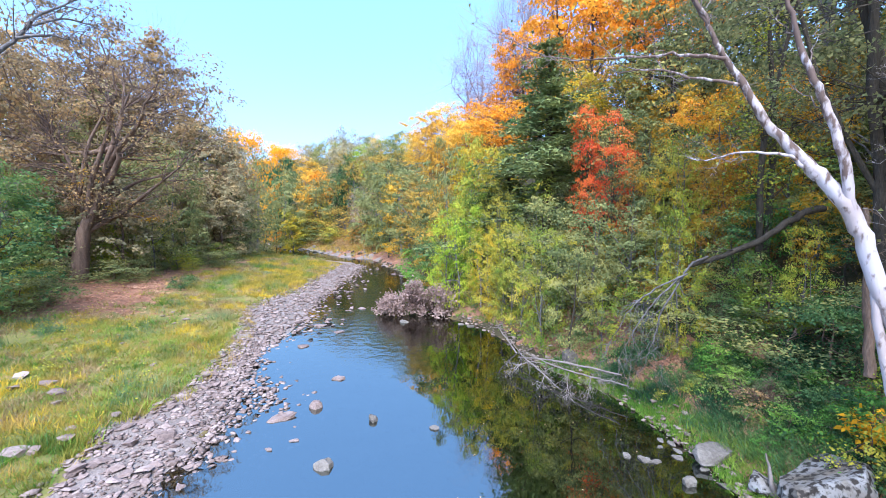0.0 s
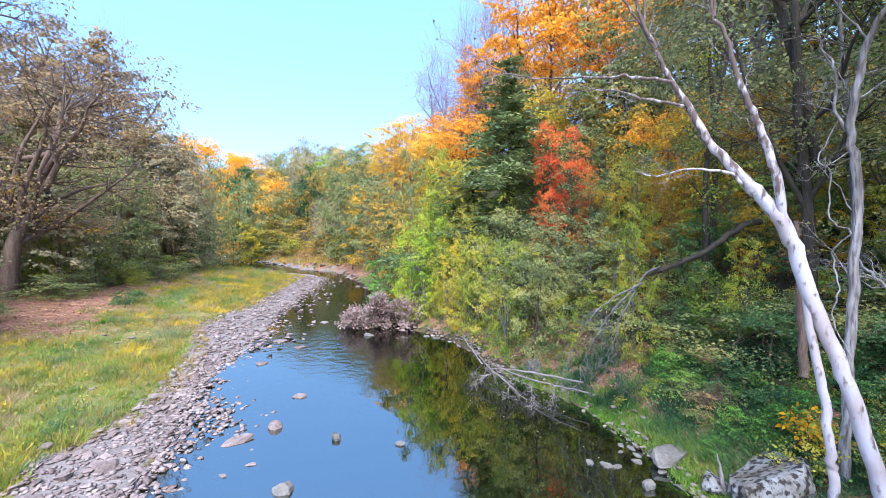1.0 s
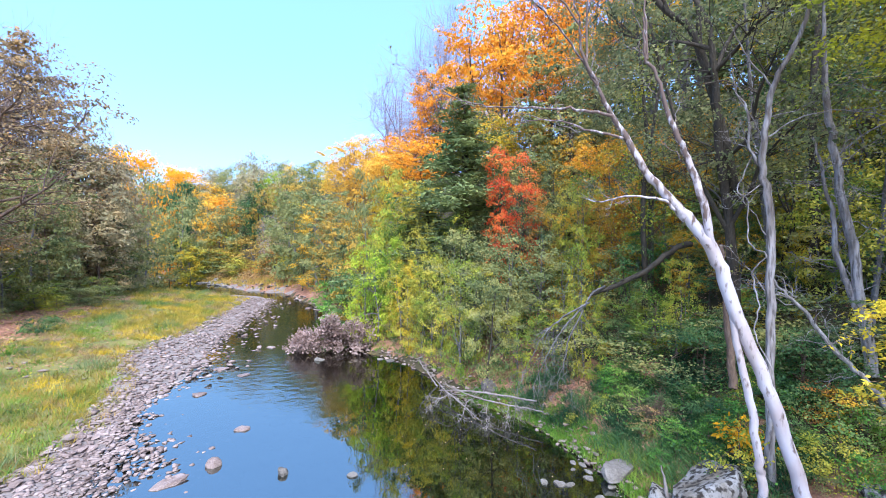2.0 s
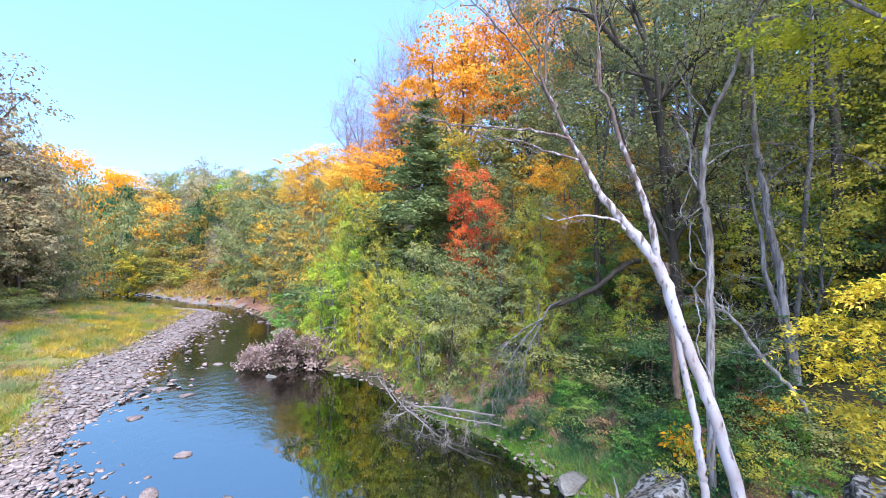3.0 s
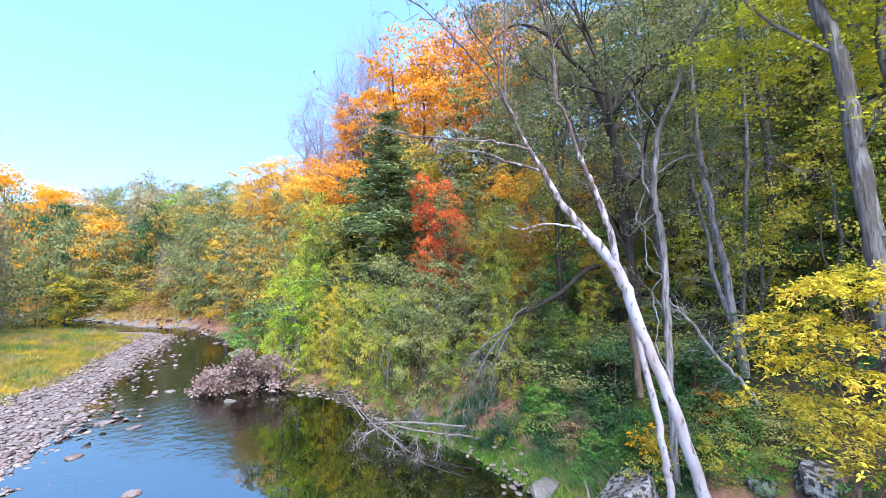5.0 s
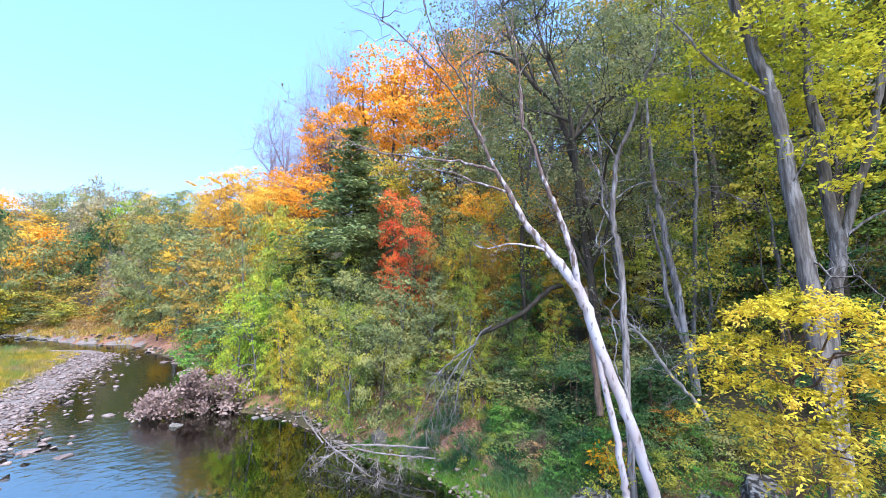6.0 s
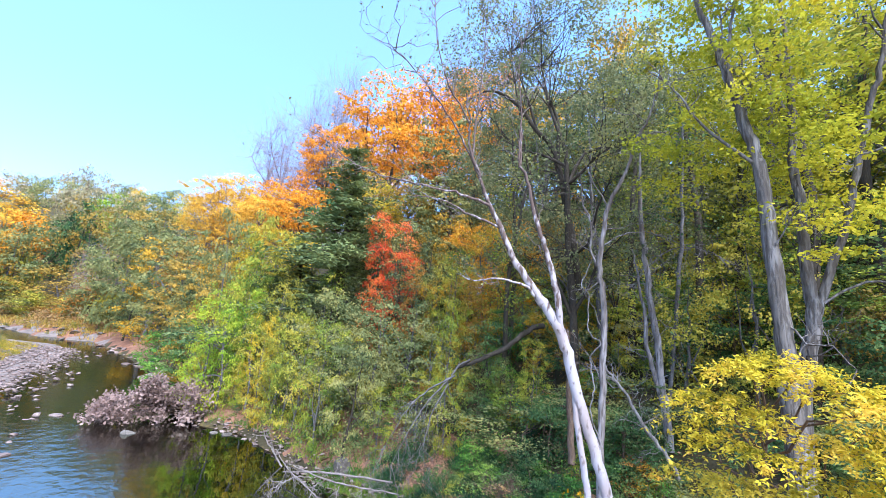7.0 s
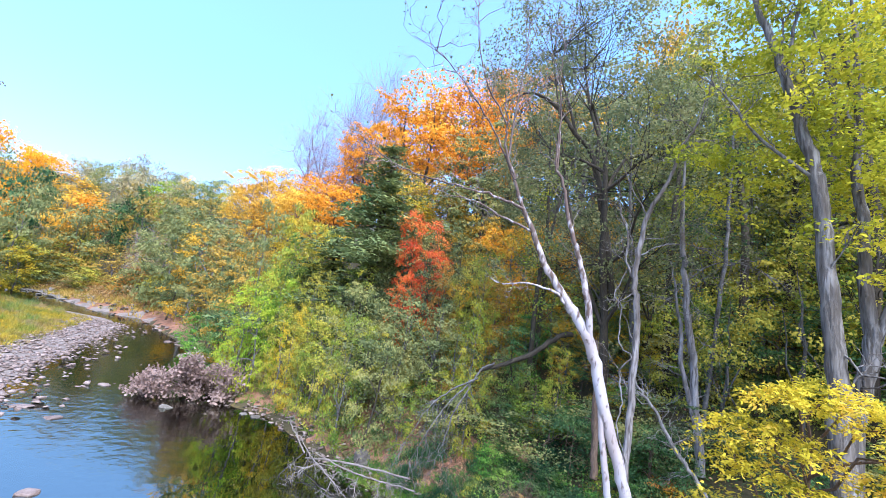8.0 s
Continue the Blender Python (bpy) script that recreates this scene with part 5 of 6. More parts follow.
for owner, base, zone, mat, count, seed in ((big, bigbase, ((6.8, 9.4), (2.2, 4.9), (8.4, 14)), "sunny", 165, 1), (twin, twinbase, ((7.6, 10.5), (-0.8, 3.6), (7.2, 14)), "sunny", 210, 2)):
    b = Bag()
    lo, hi = np.array([z[0] for z in zone]), np.array([z[1] for z in zone])
    layered_leaves(b, rng.uniform(lo, hi, (count, 3)) - np.array(base), 84, 0.55, 0.082, wide=0.3)
    if owner is twin:
        layered_leaves(b, np.array([(7.75, 2.3, 7.2), (7.9, 1.9, 7.1), (7.7, 2.5, 7.5), (7.6, 2.35, 6.7), (7.8, 2.0, 6.75), (7.5, 2.75, 7.3)]) - np.array(base), 80, 0.45, 0.085, wide=0.3)
    part("crown", b.mesh("crown", LEAF[mat]), owner)

# bright yellow sapling hanging over the bank
sx, sy = 6.75, 2.75
sz = ground(sx, sy)
sap = thing("sapling", sx, sy, sz, "bright yellow leafy sapling leaning over the bank", "sapling")


def sprays(bag, c, r, shoots, size, out):
    """One layered bough: shoots running outward from its middle, drooping, with leaves in pairs along each."""
    for _ in range(shoots):
        a, q = rng.uniform(0, 6.28), rng.uniform(0.0, 0.75) * r
        d = np.array([math.cos(a), math.sin(a), 0])
        d = unit(d + np.array([*out, 0]) * 0.5)
        k = rng.uniform(0.25, 0.42)
        n = 15
        u = np.sort(rng.uniform(0.02, 1, n))[:, None]
        root = c + np.array([math.cos(a) * q, math.sin(a) * q, -0.5 * q * q + rng.normal(0, 0.055)])
        way = root + rng.normal(0, 0.025, (n, 3)) + d * k * u + np.array([0, 0, 1.0]) * (0.05 * u - 0.22 * u * u) * k / 0.35
        side = np.array([-d[1], d[0], 0.0])
        for s_ in (-1, 1):
            ax = unit(d * 0.6 + side * s_ * 0.7 + rng.normal(0, 0.5, (n, 3)) + np.array([0, 0, -0.2]))
            nor = unit(np.array([0, 0, 1.0]) + rng.normal(0, 0.6, (n, 3)))
            wide = unit(np.cross(nor, ax))
            L = (size * rng.uniform(0.45, 1.4, n))[:, None]
            m = way + ax * L * 0.45 + nor * L * 0.06
            v = np.stack([way, m + wide * L * 0.2, way + ax * L, m - wide * L * 0.2], 1)
            bag.add(v.reshape(-1, 3), np.arange(4 * n).reshape(-1, 4))


w = Bag()
tube(w, smooth_line([(0, 0, -0.3), (-0.05, 0.05, 1.2), (-0.12, 0.02, 2.4), (-0.1, -0.1, 3.6)], 3), [0.05, 0.04, 0.03, 0.012], 7)
part("stem", w.mesh("stem", BARK["brown"], True), sap)
BOUGHS = [(5.82, 2.27, 5.08, .5), (6.15, 2.05, 4.98, .42), (5.75, 2.57, 4.96, .38), (5.81, 3.0, 4.55, .42), (5.62, 2.56, 4.48, .42), (6.05, 1.70, 4.80, .36), (6.0, 1.48, 4.66, .45),
          (5.83, 3.2, 4.15, .33), (5.65, 2.73, 4.05, .42), (5.64, 2.27, 4.02, .34), (6.04, 1.82, 4.22, .34), (5.95, 1.5, 4.25, .45)]
BOUGHS += [(5.72, 3.02, 3.62, .38), (5.66, 2.52, 3.58, .42), (5.8, 2.1, 3.66, .42), (5.92, 1.7, 3.78, .5), (5.75, 2.26, 3.3, .45), (5.9, 1.83, 3.32, .45), (6.15, 1.25, 4.45, .55), (6.1, 1.3, 3.9, .55), (6.25, 1.3, 4.85, .45),
           (6.3, 2.6, 4.3, .35), (6.2, 2.9, 3.4, .4), (6.1, 2.2, 2.95, .5)]
for x, y, z, r in BOUGHS:
    c = np.array([x - sx, y - sy, z - sz])
    shoot, crown = Bag(), Bag()
    tube(shoot, bent((-0.1, 0, max(c[2] - 0.9, 0.5)), c, 0.04, 5), [0.022, 0.014, 0.006], 5)
    out = unit(c[:2])
    bough = part("branch", shoot.mesh("branch", BARK["brown"], True), sap)
    sprays(crown, c, r * 0.9, int((120 if z > 3.8 else 80) * r * r) + 7, 0.058, out)
    tagged(part("leaf_spray", crown.mesh("leaf_spray", LEAF["bright" if z > 3.8 else "amberlime"]), bough), kind="stuff")

# old gnarled tree at the meadow's edge
ox, oy = polar(-43.3, 34)
oz = ground(ox, oy)
old = thing("tree", ox, oy, oz, "old gnarled brown tree with crooked limbs, nearly bare", "tree")


def swing(az, el, d=34.0):
    """A place relative to the old tree's foot, from a bearing and a height angle."""
    x, y = polar(az, d)
    return (x - ox, y - oy, 5 + d * math.tan(radians(el)) - oz)


crowned(old, 15.6 - oz, 0.30, 5.6, 150, 60, 0.13, "brown", "brown", thick=0.34, twigs=9, clump_r=1.1, lean=(2.6, 2.2),
        extra=[([swing(-43, -2.4), swing(-41.4, 0.6), swing(-40.2, 2.6), swing(-40, 4.2), swing(-41, 5.4), swing(-42, 6.2), swing(-42.4, 8)], [0.186, 0.161, 0.136, 0.112, 0.0744, 0.0372]),
               ([swing(-40.1, 3.0), swing(-38, 4.6), swing(-36.6, 5.2), swing(-34.6, 6.0), swing(-32.6, 6.6)], [0.112, 0.0868, 0.062, 0.0248]),
               ([swing(-41.5, 5.8), swing(-39, 8), swing(-37, 10), swing(-35, 12.8)], [0.093, 0.0744, 0.0496, 0.0186]),
               ([swing(-42.8, 3), swing(-42, 8), swing(-40.6, 11.5), swing(-39.6, 14)], [0.124, 0.093, 0.062, 0.0186]),
               ([swing(-41.2, 0.4), swing(-39, 0.8), swing(-37, 0.6), swing(-35.2, 1.0)], [0.062, 0.0496, 0.031, 0.0124])])
for az, el in ((-41.4, 4.6), (-42.4, 5.6), (-40.6, 1.8), (-38.2, 1.0), (-36.8, 0.5), (-42, 2.6), (-36, 0.7), (-43, 4.2)):
    b = Bag()
    layered_leaves(b, np.array([swing(az, el)]), 44, 0.7, 0.22)
    tagged(part("leaf_spray", b.mesh("leaf_spray", LEAF["gold"]), old), "remaining golden leaves on a low limb", kind="stuff")


# bare limbs reaching over from a tree beside the meadow
line_thing("bare_tree", "leafless grey tree reaching over the meadow", "tree", (-15.22, 11.37, 0.67), "grey", [
    ("trunk", [(-15.22, 11.37, 0.27), (-15.12, 11.51, 6.08), (-14.81, 11.91, 7.96), (-14.41, 12.38, 9.45), (-14.07, 12.77, 10.55)], [0.24, 0.2, 0.16, 0.12, 0.07], ""),
    ("limb", [(-14.15, 12.68, 10.34), (-13.81, 13.05, 10.98), (-13.5, 13.37, 11.78), (-13.02, 13.84, 12.42), (-12.41, 14.39, 13.14)], [0.07, 0.06, 0.045, 0.03, 0.012], ""),
    ("limb", [(-14.33, 13.95, 11.82), (-13.72, 14.55, 12.32), (-13.16, 15.06, 12.37), (-12.48, 15.63, 12.01)], [0.045, 0.035, 0.02, 0.008], ""),
    ("limb", [(-13.1, 12.35, 10.66), (-12.64, 12.81, 10.97), (-12.17, 13.26, 11.0), (-11.87, 13.53, 10.83)], [0.05, 0.04, 0.02, 0.008], ""),
], [(0, 8, 2.2, 0.03, 2, 0.3), (1, 14, 1.8, 0.022, 2, 0.25), (2, 10, 1.5, 0.018, 2, 0.15), (3, 10, 1.6, 0.018, 2, 0.1)])


# ---- stones ----
def stone_mesh(name, flat, mat, n=16):
    bm = bmesh.new()
    for p in unit(rng.normal(0, 1, (n, 3))) * rng.uniform(0.85, 1.1, (n, 1)):
        bm.verts.new((p[0] * 0.5, p[1] * 0.4, p[2] * 0.5 * flat))
    r = bmesh.ops.convex_hull(bm, input=bm.verts)
    bmesh.ops.delete(bm, geom=[v for v in r["geom_interior"] if isinstance(v, bmesh.types.BMVert)], context="VERTS")
    me = bpy.data.meshes.new(name)
    bm.to_mesh(me)
    bm.free()
    me.materials.append(mat)
    return me


def boulder_mesh(name, size, mat, rough=0.16, flat=False, seed=1):
    """A broken, faceted rock: a ball cut by planes, roughened."""
    own = np.random.default_rng(seed)
    bm = bmesh.new()
    bmesh.ops.create_icosphere(bm, subdivisions=4, radius=0.5)
    o = Vector((own.uniform(0, 50), own.uniform(0, 50), 0))
    cuts = [(Vector(unit(own.normal(0, 1, 3))), own.uniform(0.26, 0.40)) for _ in range(10)]
    if flat:
        cuts.append((Vector((0.08, 0.05, 1)).normalized(), 0.2))
    for v in bm.verts:
        p = v.co.copy()
        for n, d in cuts:
            k = p.dot(n)
            if k > d:
                p -= n * (k - d) * 0.94
        k = 1 + rough * (noise.noise(p * 3.0 + o) * 0.5 + noise.noise(p * 9 + o) * 0.3 + noise.noise(p * 22 + o) * 0.14)
        v.co = Vector((p.x * size[0] * k, p.y * size[1] * k, p.z * size[2] * k)) * 1.25
    me = bpy.data.meshes.new(name)
    bm.to_mesh(me)
    bm.free()
    me.materials.append(mat)
    return me


def rock(x, y, z, size, mat, label, turn=0.0, flat=False, rough=0.2):
    ob = new("rock", boulder_mesh("rock", size, mat, rough, flat, int(abs(x * 31 + y * 17) * 100)))
    ob.location, ob.rotation_euler = (x, y, z), (0.06, -0.05, turn)
    return tagged(ob, label, "rock")


rock(6.5, 6.12, 0.55, (1.6, 1.0, 1.15), LICHEN, "large dark boulder mottled with pale lichen", 0.3, rough=0.25)
rock(5.78, 6.72, 0.28, (0.45, 0.4, 0.4), LICHEN, "lichen-covered rock beside the boulder", 1.0)
rock(5.72, 7.85, 0.2, (0.85, 0.6, 0.42), PALE_ROCK, "pale flat slab on the grassy bank", 0.5, True)
rock(4.3, 13.0, 0.4, (0.46, 0.42, 0.55), PALE_ROCK, "round grey rock behind the driftwood")
rock(4.72, 7.15, 0.02, (0.28, 0.22, 0.22), PALE_ROCK, "pale angular rock at the water's edge")
rock(8.35, 3.95, ground(8.35, 3.95) + 0.1, (0.8, 0.6, 0.5), LICHEN, "grey ledge rock among the shrubs", 0.4, rough=0.3)
rock(8.0, 4.6, ground(8.0, 4.6) + 0.05, (0.5, 0.4, 0.3), LICHEN, "grey rock among the shrubs", 1.4, rough=0.3)
for x, y, k in ((3.95, 8.05, 0.3), (4.25, 7.95, 0.34), (4.45, 7.85, 0.26), (5.2, 8.55, 0.24), (5.02, 8.68, 0.2), (5.03, 8.0, 0.26), (5.15, 8.25, 0.22), (4.85, 8.4, 0.18), (5.3, 7.6, 0.24), (5.4, 7.1, 0.3), (5.35, 8.9, 0.2)):
    rock(x, y, 0.0, (k * 0.8, k * 0.55, k * 0.42), PALE_ROCK, "small tan rock in the shallows below the bank", rng.uniform(0, 3), True)
for x, y, sx_, sy_, sz_, mat, words in (
        (-2.44, 7.72, 0.40, 0.32, 0.46, PALE_ROCK, "pale pointed rock standing in the river"), (-4.17, 9.72, 0.72, 0.42, 0.26, WET, "broad pink-brown rock in shallow water"),
        (-1.76, 9.62, 0.30, 0.26, 0.30, PALE_ROCK, "pale rock standing in the river"), (-3.46, 10.3, 0.32, 0.36, 0.34, WET, "brown rock in shallow water"),
        (-0.2, 9.2, 0.26, 0.2, 0.16, PALE_ROCK, "small pale rock in the river"), (-3.4, 12.25, 0.46, 0.3, 0.22, WET, "low brown rock in the river"),
        (-5.7, 15.5, 0.5, 0.34, 0.24, WET, "flat brown rock near the gravel bar"), (-4.8, 17.6, 0.6, 0.4, 0.2, WET, "low rock in the riffle"),
        (-1.93, 19.4, 0.46, 0.34, 0.30, PALE_ROCK, "pale rock below the dead bush"), (-6.0, 18.7, 0.6, 0.36, 0.22, WET, "low rock in the riffle"),
        (-7.3, 20.2, 0.8, 0.5, 0.2, WET, "rust-brown slab at the gravel's edge"), (-4.7, 22.5, 0.5, 0.36, 0.24, WET, "rock in the riffle"), (-3.43, 8.66, 0.22, 0.12, 0.12, WET, "small brown rock in the river"),
        (-3.86, 8.3, 0.2, 0.12, 0.1, WET, "small brown rock in the river"), (1.3, 18.6, 0.4, 0.3, 0.24, PALE_ROCK, "pale rock at the shaded bank"), (0.9, 19.0, 0.3, 0.26, 0.2, PALE_ROCK, "pale rock at the shaded bank")):
    rock(x, y, 0.0, (sx_ * 0.9, sy_ * 0.9, sz_ * 0.85), mat, words, rng.uniform(-0.5, 0.5), sz_ < 0.28)

PEBBLES = [stone_mesh("stone", f, STONE_LOOSE, n) for f, n in ((0.26, 11), (0.33, 12), (0.20, 10), (0.42, 12), (0.28, 10), (0.5, 12), (0.23, 12), (0.36, 11))]
PALE_PEBBLES = [stone_mesh("stone", f, PALE_ROCK, n) for f, n in ((0.3, 14), (0.4, 15), (0.5, 14), (0.36, 12))]


def loose(me, x, y, z, s, parent=None):
    ob = new("stone", me)
    ob.location, ob.rotation_euler, ob.scale = (x, y, z), (rng.normal(0, 0.14), rng.normal(0, 0.14), rng.uniform(0, 6.28)), (s, s, s)
    return ob


def veg_edge(y):
    return np.interp(y, [0, 6.7, 8.6, 11.5, 14.8, 20.7, 26.9, 36, 46, 60], [1.5, 1.55, 2.0, 1.0, 1.0, 3.4, 2.1, 2.5, 4.0, 2.0])


def bar_spot(y0, y1, out=0.0):
    y = rng.uniform(y0, y1)
    k = rng.uniform(-0.7 - out, float(veg_edge(y)) + 0.2)
    return float(np.interp(y, LEFT[:, 1], LEFT[:, 0])) - k, y, k


bar = thing("gravel_bar", -6.6, 9.5, 0.1, "bar of flat grey and pinkish river stones", "gravel")
for i in range(290):
    x, y, k = bar_spot(5.6, 13.5)
    s = 0.13 + 0.28 * rng.random() ** 2.2
    ob = loose(PEBBLES[int(rng.integers(8))], x + 6.6, y - 9.5, ground(x, y) + 0.12 * s - 0.1, s)
    ob.parent = bar


for x, y, s in ((-6.3, 8.6, 0.62), (-6.55, 8.75, 0.5), (-6.9, 7.6, 0.42), (-6.2, 7.3, 0.36), (-7.0, 9.0, 0.4), (-7.1, 12.3, 0.44), (-7.5, 14.2, 0.5), (-6.5, 6.6, 0.4), (-7.4, 10.6, 0.4)):
    ob = loose(PEBBLES[2], x, y, ground(x, y) + 0.04, s)
    ob.name = "rock"
    tagged(ob, "broad flat slab among the river stones", "rock", "slabs on the bar")
for x, y, s in ((-8.6, 7.5, 0.6), (-8.35, 7.65, 0.34), (-8.1, 8.1, 0.4), (-10.4, 10.2, 0.5), (-11.2, 10.7, 0.55), (-11.8, 10.4, 0.4), (-9.9, 9.7, 0.3), (-12.4, 11.2, 0.5), (-8.4, 8.5, 0.25), (-8.0, 9.2, 0.3)):
    ob = loose(PEBBLES[3], x, y, ground(x, y) + 0.05, s)
    ob.name = "rock"
    tagged(ob, "flat grey rock in the meadow grass", "rock", "rocks in the meadow")


def stone_field(spots, mat, name, label, category):
    """A joined field of small flat stones: (x, y, size, lift) each."""
    shapes = []
    for me in PEBBLES:
        v = np.array([p.co for p in me.vertices])
        f = np.array([list(p.vertices) for p in me.polygons])
        shapes.append((v, f))
    bag = Bag()
    P = np.array(spots)
    Z = land(P[:, 0], P[:, 1])[0]
    for (x, y, s, lift), z in zip(spots, Z):
        v, f = shapes[int(rng.integers(8))]
        a = rng.uniform(0, 6.28)
        c, q = math.cos(a), math.sin(a)
        t = rng.normal(0, 0.15, 2)
        u = v * s * rng.uniform(0.8, 1.2, 3)
        u = np.stack([u[:, 0] * c - u[:, 1] * q, u[:, 0] * q + u[:, 1] * c, u[:, 2] + u[:, 0] * t[0] + u[:, 1] * t[1]], -1) + np.array([x, y, z + lift * s])
        bag.add(u, f)
    tagged(new(name, bag.mesh(name, mat)), label, category, kind="stuff")


spots = []
for _ in range(3400):
    x, y, k = bar_spot(5.0, 16)
    spots.append((x, y, 0.06 + 0.16 * rng.random() ** 2, 0.1))
for _ in range(4600):
    x, y, k = bar_spot(14, 47, 0.5)
    spots.append((x, y, 0.10 + 0.24 * rng.random() ** 2, 0.1))
for _ in range(160):
    y = rng.uniform(8, 40)
    x = float(np.interp(y, LEFT[:, 1], LEFT[:, 0])) - rng.uniform(2, 8)
    spots.append((x, y, 0.1 + 0.25 * rng.random() ** 2, 0.1))
stone_field(spots, STONE, "gravel", "flat grey and pinkish river stones along the bar", "gravel")

spots = []
for _ in range(620):
    y = rng.uniform(7.6, 14)
    x = float(np.interp(y, LEFT[:, 1], LEFT[:, 0])) + abs(rng.normal(0, 1.0)) + 0.1
    spots.append((x, y, 0.07 + 0.16 * rng.random() ** 2, 0.45))
for _ in range(120):
    spots.append((rng.normal(-5.3, 0.5), rng.normal(11.2, 0.55), 0.1 + 0.16 * rng.random(), 0.6))
for _ in range(60):
    spots.append((rng.normal(-4.4, 0.5), rng.normal(10.2, 0.6), 0.1 + 0.14 * rng.random(), 0.9))
for _ in range(260):
    y = rng.uniform(17, 44)
    x = float(np.interp(y, LEFT[:, 1], LEFT[:, 0])) + abs(rng.normal(0, 1.4))
    spots.append((x, y, 0.16 + 0.26 * rng.random() ** 2, 0.7))
for _ in range(150):
    y = rng.uniform(6.6, 9.6)
    x = float(np.interp(y, RIGHT[:, 1], RIGHT[:, 0])) - abs(rng.normal(0, 0.3)) + 0.25
    spots.append((x, y, 0.06 + 0.14 * rng.random() ** 2, 0.4))
for _ in range(700):
    y = rng.uniform(9, 36)
    x = float(np.interp(y, RIGHT[:, 1], RIGHT[:, 0])) + rng.normal(0.15, 0.3)
    spots.append((x, y, 0.08 + 0.2 * rng.random() ** 2, 0.3))
stone_field(spots, STONE, "shore_stones", "wet stones in the shallows and at the banks", "stones")
spots = [(rng.uniform(-3, 4.6), rng.uniform(5.5, 14), 0.14 + 0.3 * rng.random(), 0.05) for _ in range(900)]
stone_field(spots, G_BED, "bed_stones", "brown algae-covered stones on the river bed", "stones")

# pale ledges of the far bank
for i in range(120):
    u = rng.uniform(0, 1)
    x, y = -9.6 + u * -26, 53 + u * 31
    x += rng.normal(0, 1.2) + 0.5
    y += rng.uniform(-1.5, 2.2)
    z = ground(x, y)
    ob = loose(PALE_PEBBLES[int(rng.integers(4))], x, y, max(z, 0) + 0.05, 0.3 + 1.3 * rng.random() ** 2)
    ob.name = "rock"
    tagged(ob, "pale ledge rock on the far bank", "rock", "far bank rocks")
for i in range(34):
    y = rng.uniform(22, 50)
    x = float(np.interp(y, RIGHT[:, 1], RIGHT[:, 0])) + rng.normal(0.1, 0.35)
    ob = loose(PEBBLES[int(rng.integers(8))], x, y, max(ground(x, y), 0) + 0.05, rng.uniform(0.4, 1.1))
    ob.name = "rock"
    tagged(ob, "grey rock at the foot of the wooded bank", "rock", "bank rocks")


# ---- grass and weeds ----
def tufts(name, spots, blades, height, width, mat, label, lean=0.35):
    P = np.array(spots)
    Z = np.maximum(land(P[:, 0], P[:, 1])[0], 0)
    n = len(P) * blades
    base = np.repeat(np.column_stack([P[:, 0], P[:, 1], Z - 0.02]), blades, 0)
    sc = np.repeat(P[:, 2], blades)[:, None]
    base[:, :2] += rng.normal(0, 0.10, (n, 2)) * sc
    a = rng.uniform(0, 6.28, n)
    side = np.stack([np.cos(a), np.sin(a), 0 * a], -1) * width * sc
    tip = base + np.column_stack([rng.normal(0, lean, (n, 2)), np.ones(n)]) * (height * rng.uniform(0.45, 1.2, n))[:, None] * sc
    v = np.stack([base - side, base + side, tip], 1).reshape(-1, 3)
    tagged(new(name, mesh_np(name, v, np.arange(3 * n).reshape(-1, 3), mat)), label, "grass", kind="stuff")


def meadow_spot(y0=4.5, y1=56, lo=0.1, hi=20):
    y = y0 + (y1 - y0) * rng.random() ** 1.25
    k = float(veg_edge(y)) + lo + (hi - lo) * rng.random() ** 1.1
    return float(np.interp(y, LEFT[:, 1], LEFT[:, 0])) - k, y


def patch(x, y, s, seed):
    return noise.noise(Vector((x / s, y / s, seed)))


grass, rod, weed, mint, straw = [], [], [], [], []
for _ in range(15500):
    x, y = meadow_spot()
    s = rng.uniform(0.6, 1.25) * (1 + max(0, y - 14) * 0.018)
    q = patch(x, y, 2.4, 3.0) + rng.normal(0, 0.13)
    d = patch(x, y, 2.2, 9.0)
    e = patch(x, y, 1.5, 17.0) + rng.normal(0, 0.15)
    far_in = to_line(np.array([x]), np.array([y]), LEFT)[0]
    if (d > 0.26 and rng.random() < 0.85) or far_in > litter_edge(y) + 2.5 * patch(x, y, 1.8, 5.0) + rng.normal(0, 0.5):
        continue
    if patch(x, y, 1.9, 31.0) + rng.normal(0, 0.12) > 0.2:
        straw.append((x, y, s))
    elif q > 0.14 and e > -0.15:
        rod.append((x, y, s))
    elif q < -0.16:
        (mint if e > 0.1 else weed).append((x, y, s))
    else:
        grass.append((x, y, s))
for i in range(600):
    y = rng.uniform(26, 46)
    (rod if i % 3 == 0 else grass).append((float(np.interp(y, LEFT[:, 1], LEFT[:, 0])) - rng.uniform(2, 6), y, rng.uniform(1.0, 1.7)))
for _ in range(260):
    y = rng.uniform(10, 40)
    grass.append((float(np.interp(y, LEFT[:, 1], LEFT[:, 0])) - float(veg_edge(y)) + abs(rng.normal(0, 0.35)), y, rng.uniform(0.5, 1.0)))
for _ in range(3600):
    x, y = meadow_spot(5, 16, 0.1, 7)
    (grass, grass, weed)[int(rng.integers(0, 3))].append((x, y, rng.uniform(0.4, 0.8)))
tufts("meadow_grass", grass, 16, 0.25, 0.010, LEAF["grass"], "yellow-green and ochre meadow grass beside the gravel bar", 0.5)
tufts("goldenrod", rod, 16, 0.22, 0.011, LEAF["rod"], "yellow goldenrod and dry grass in the meadow", 0.55)
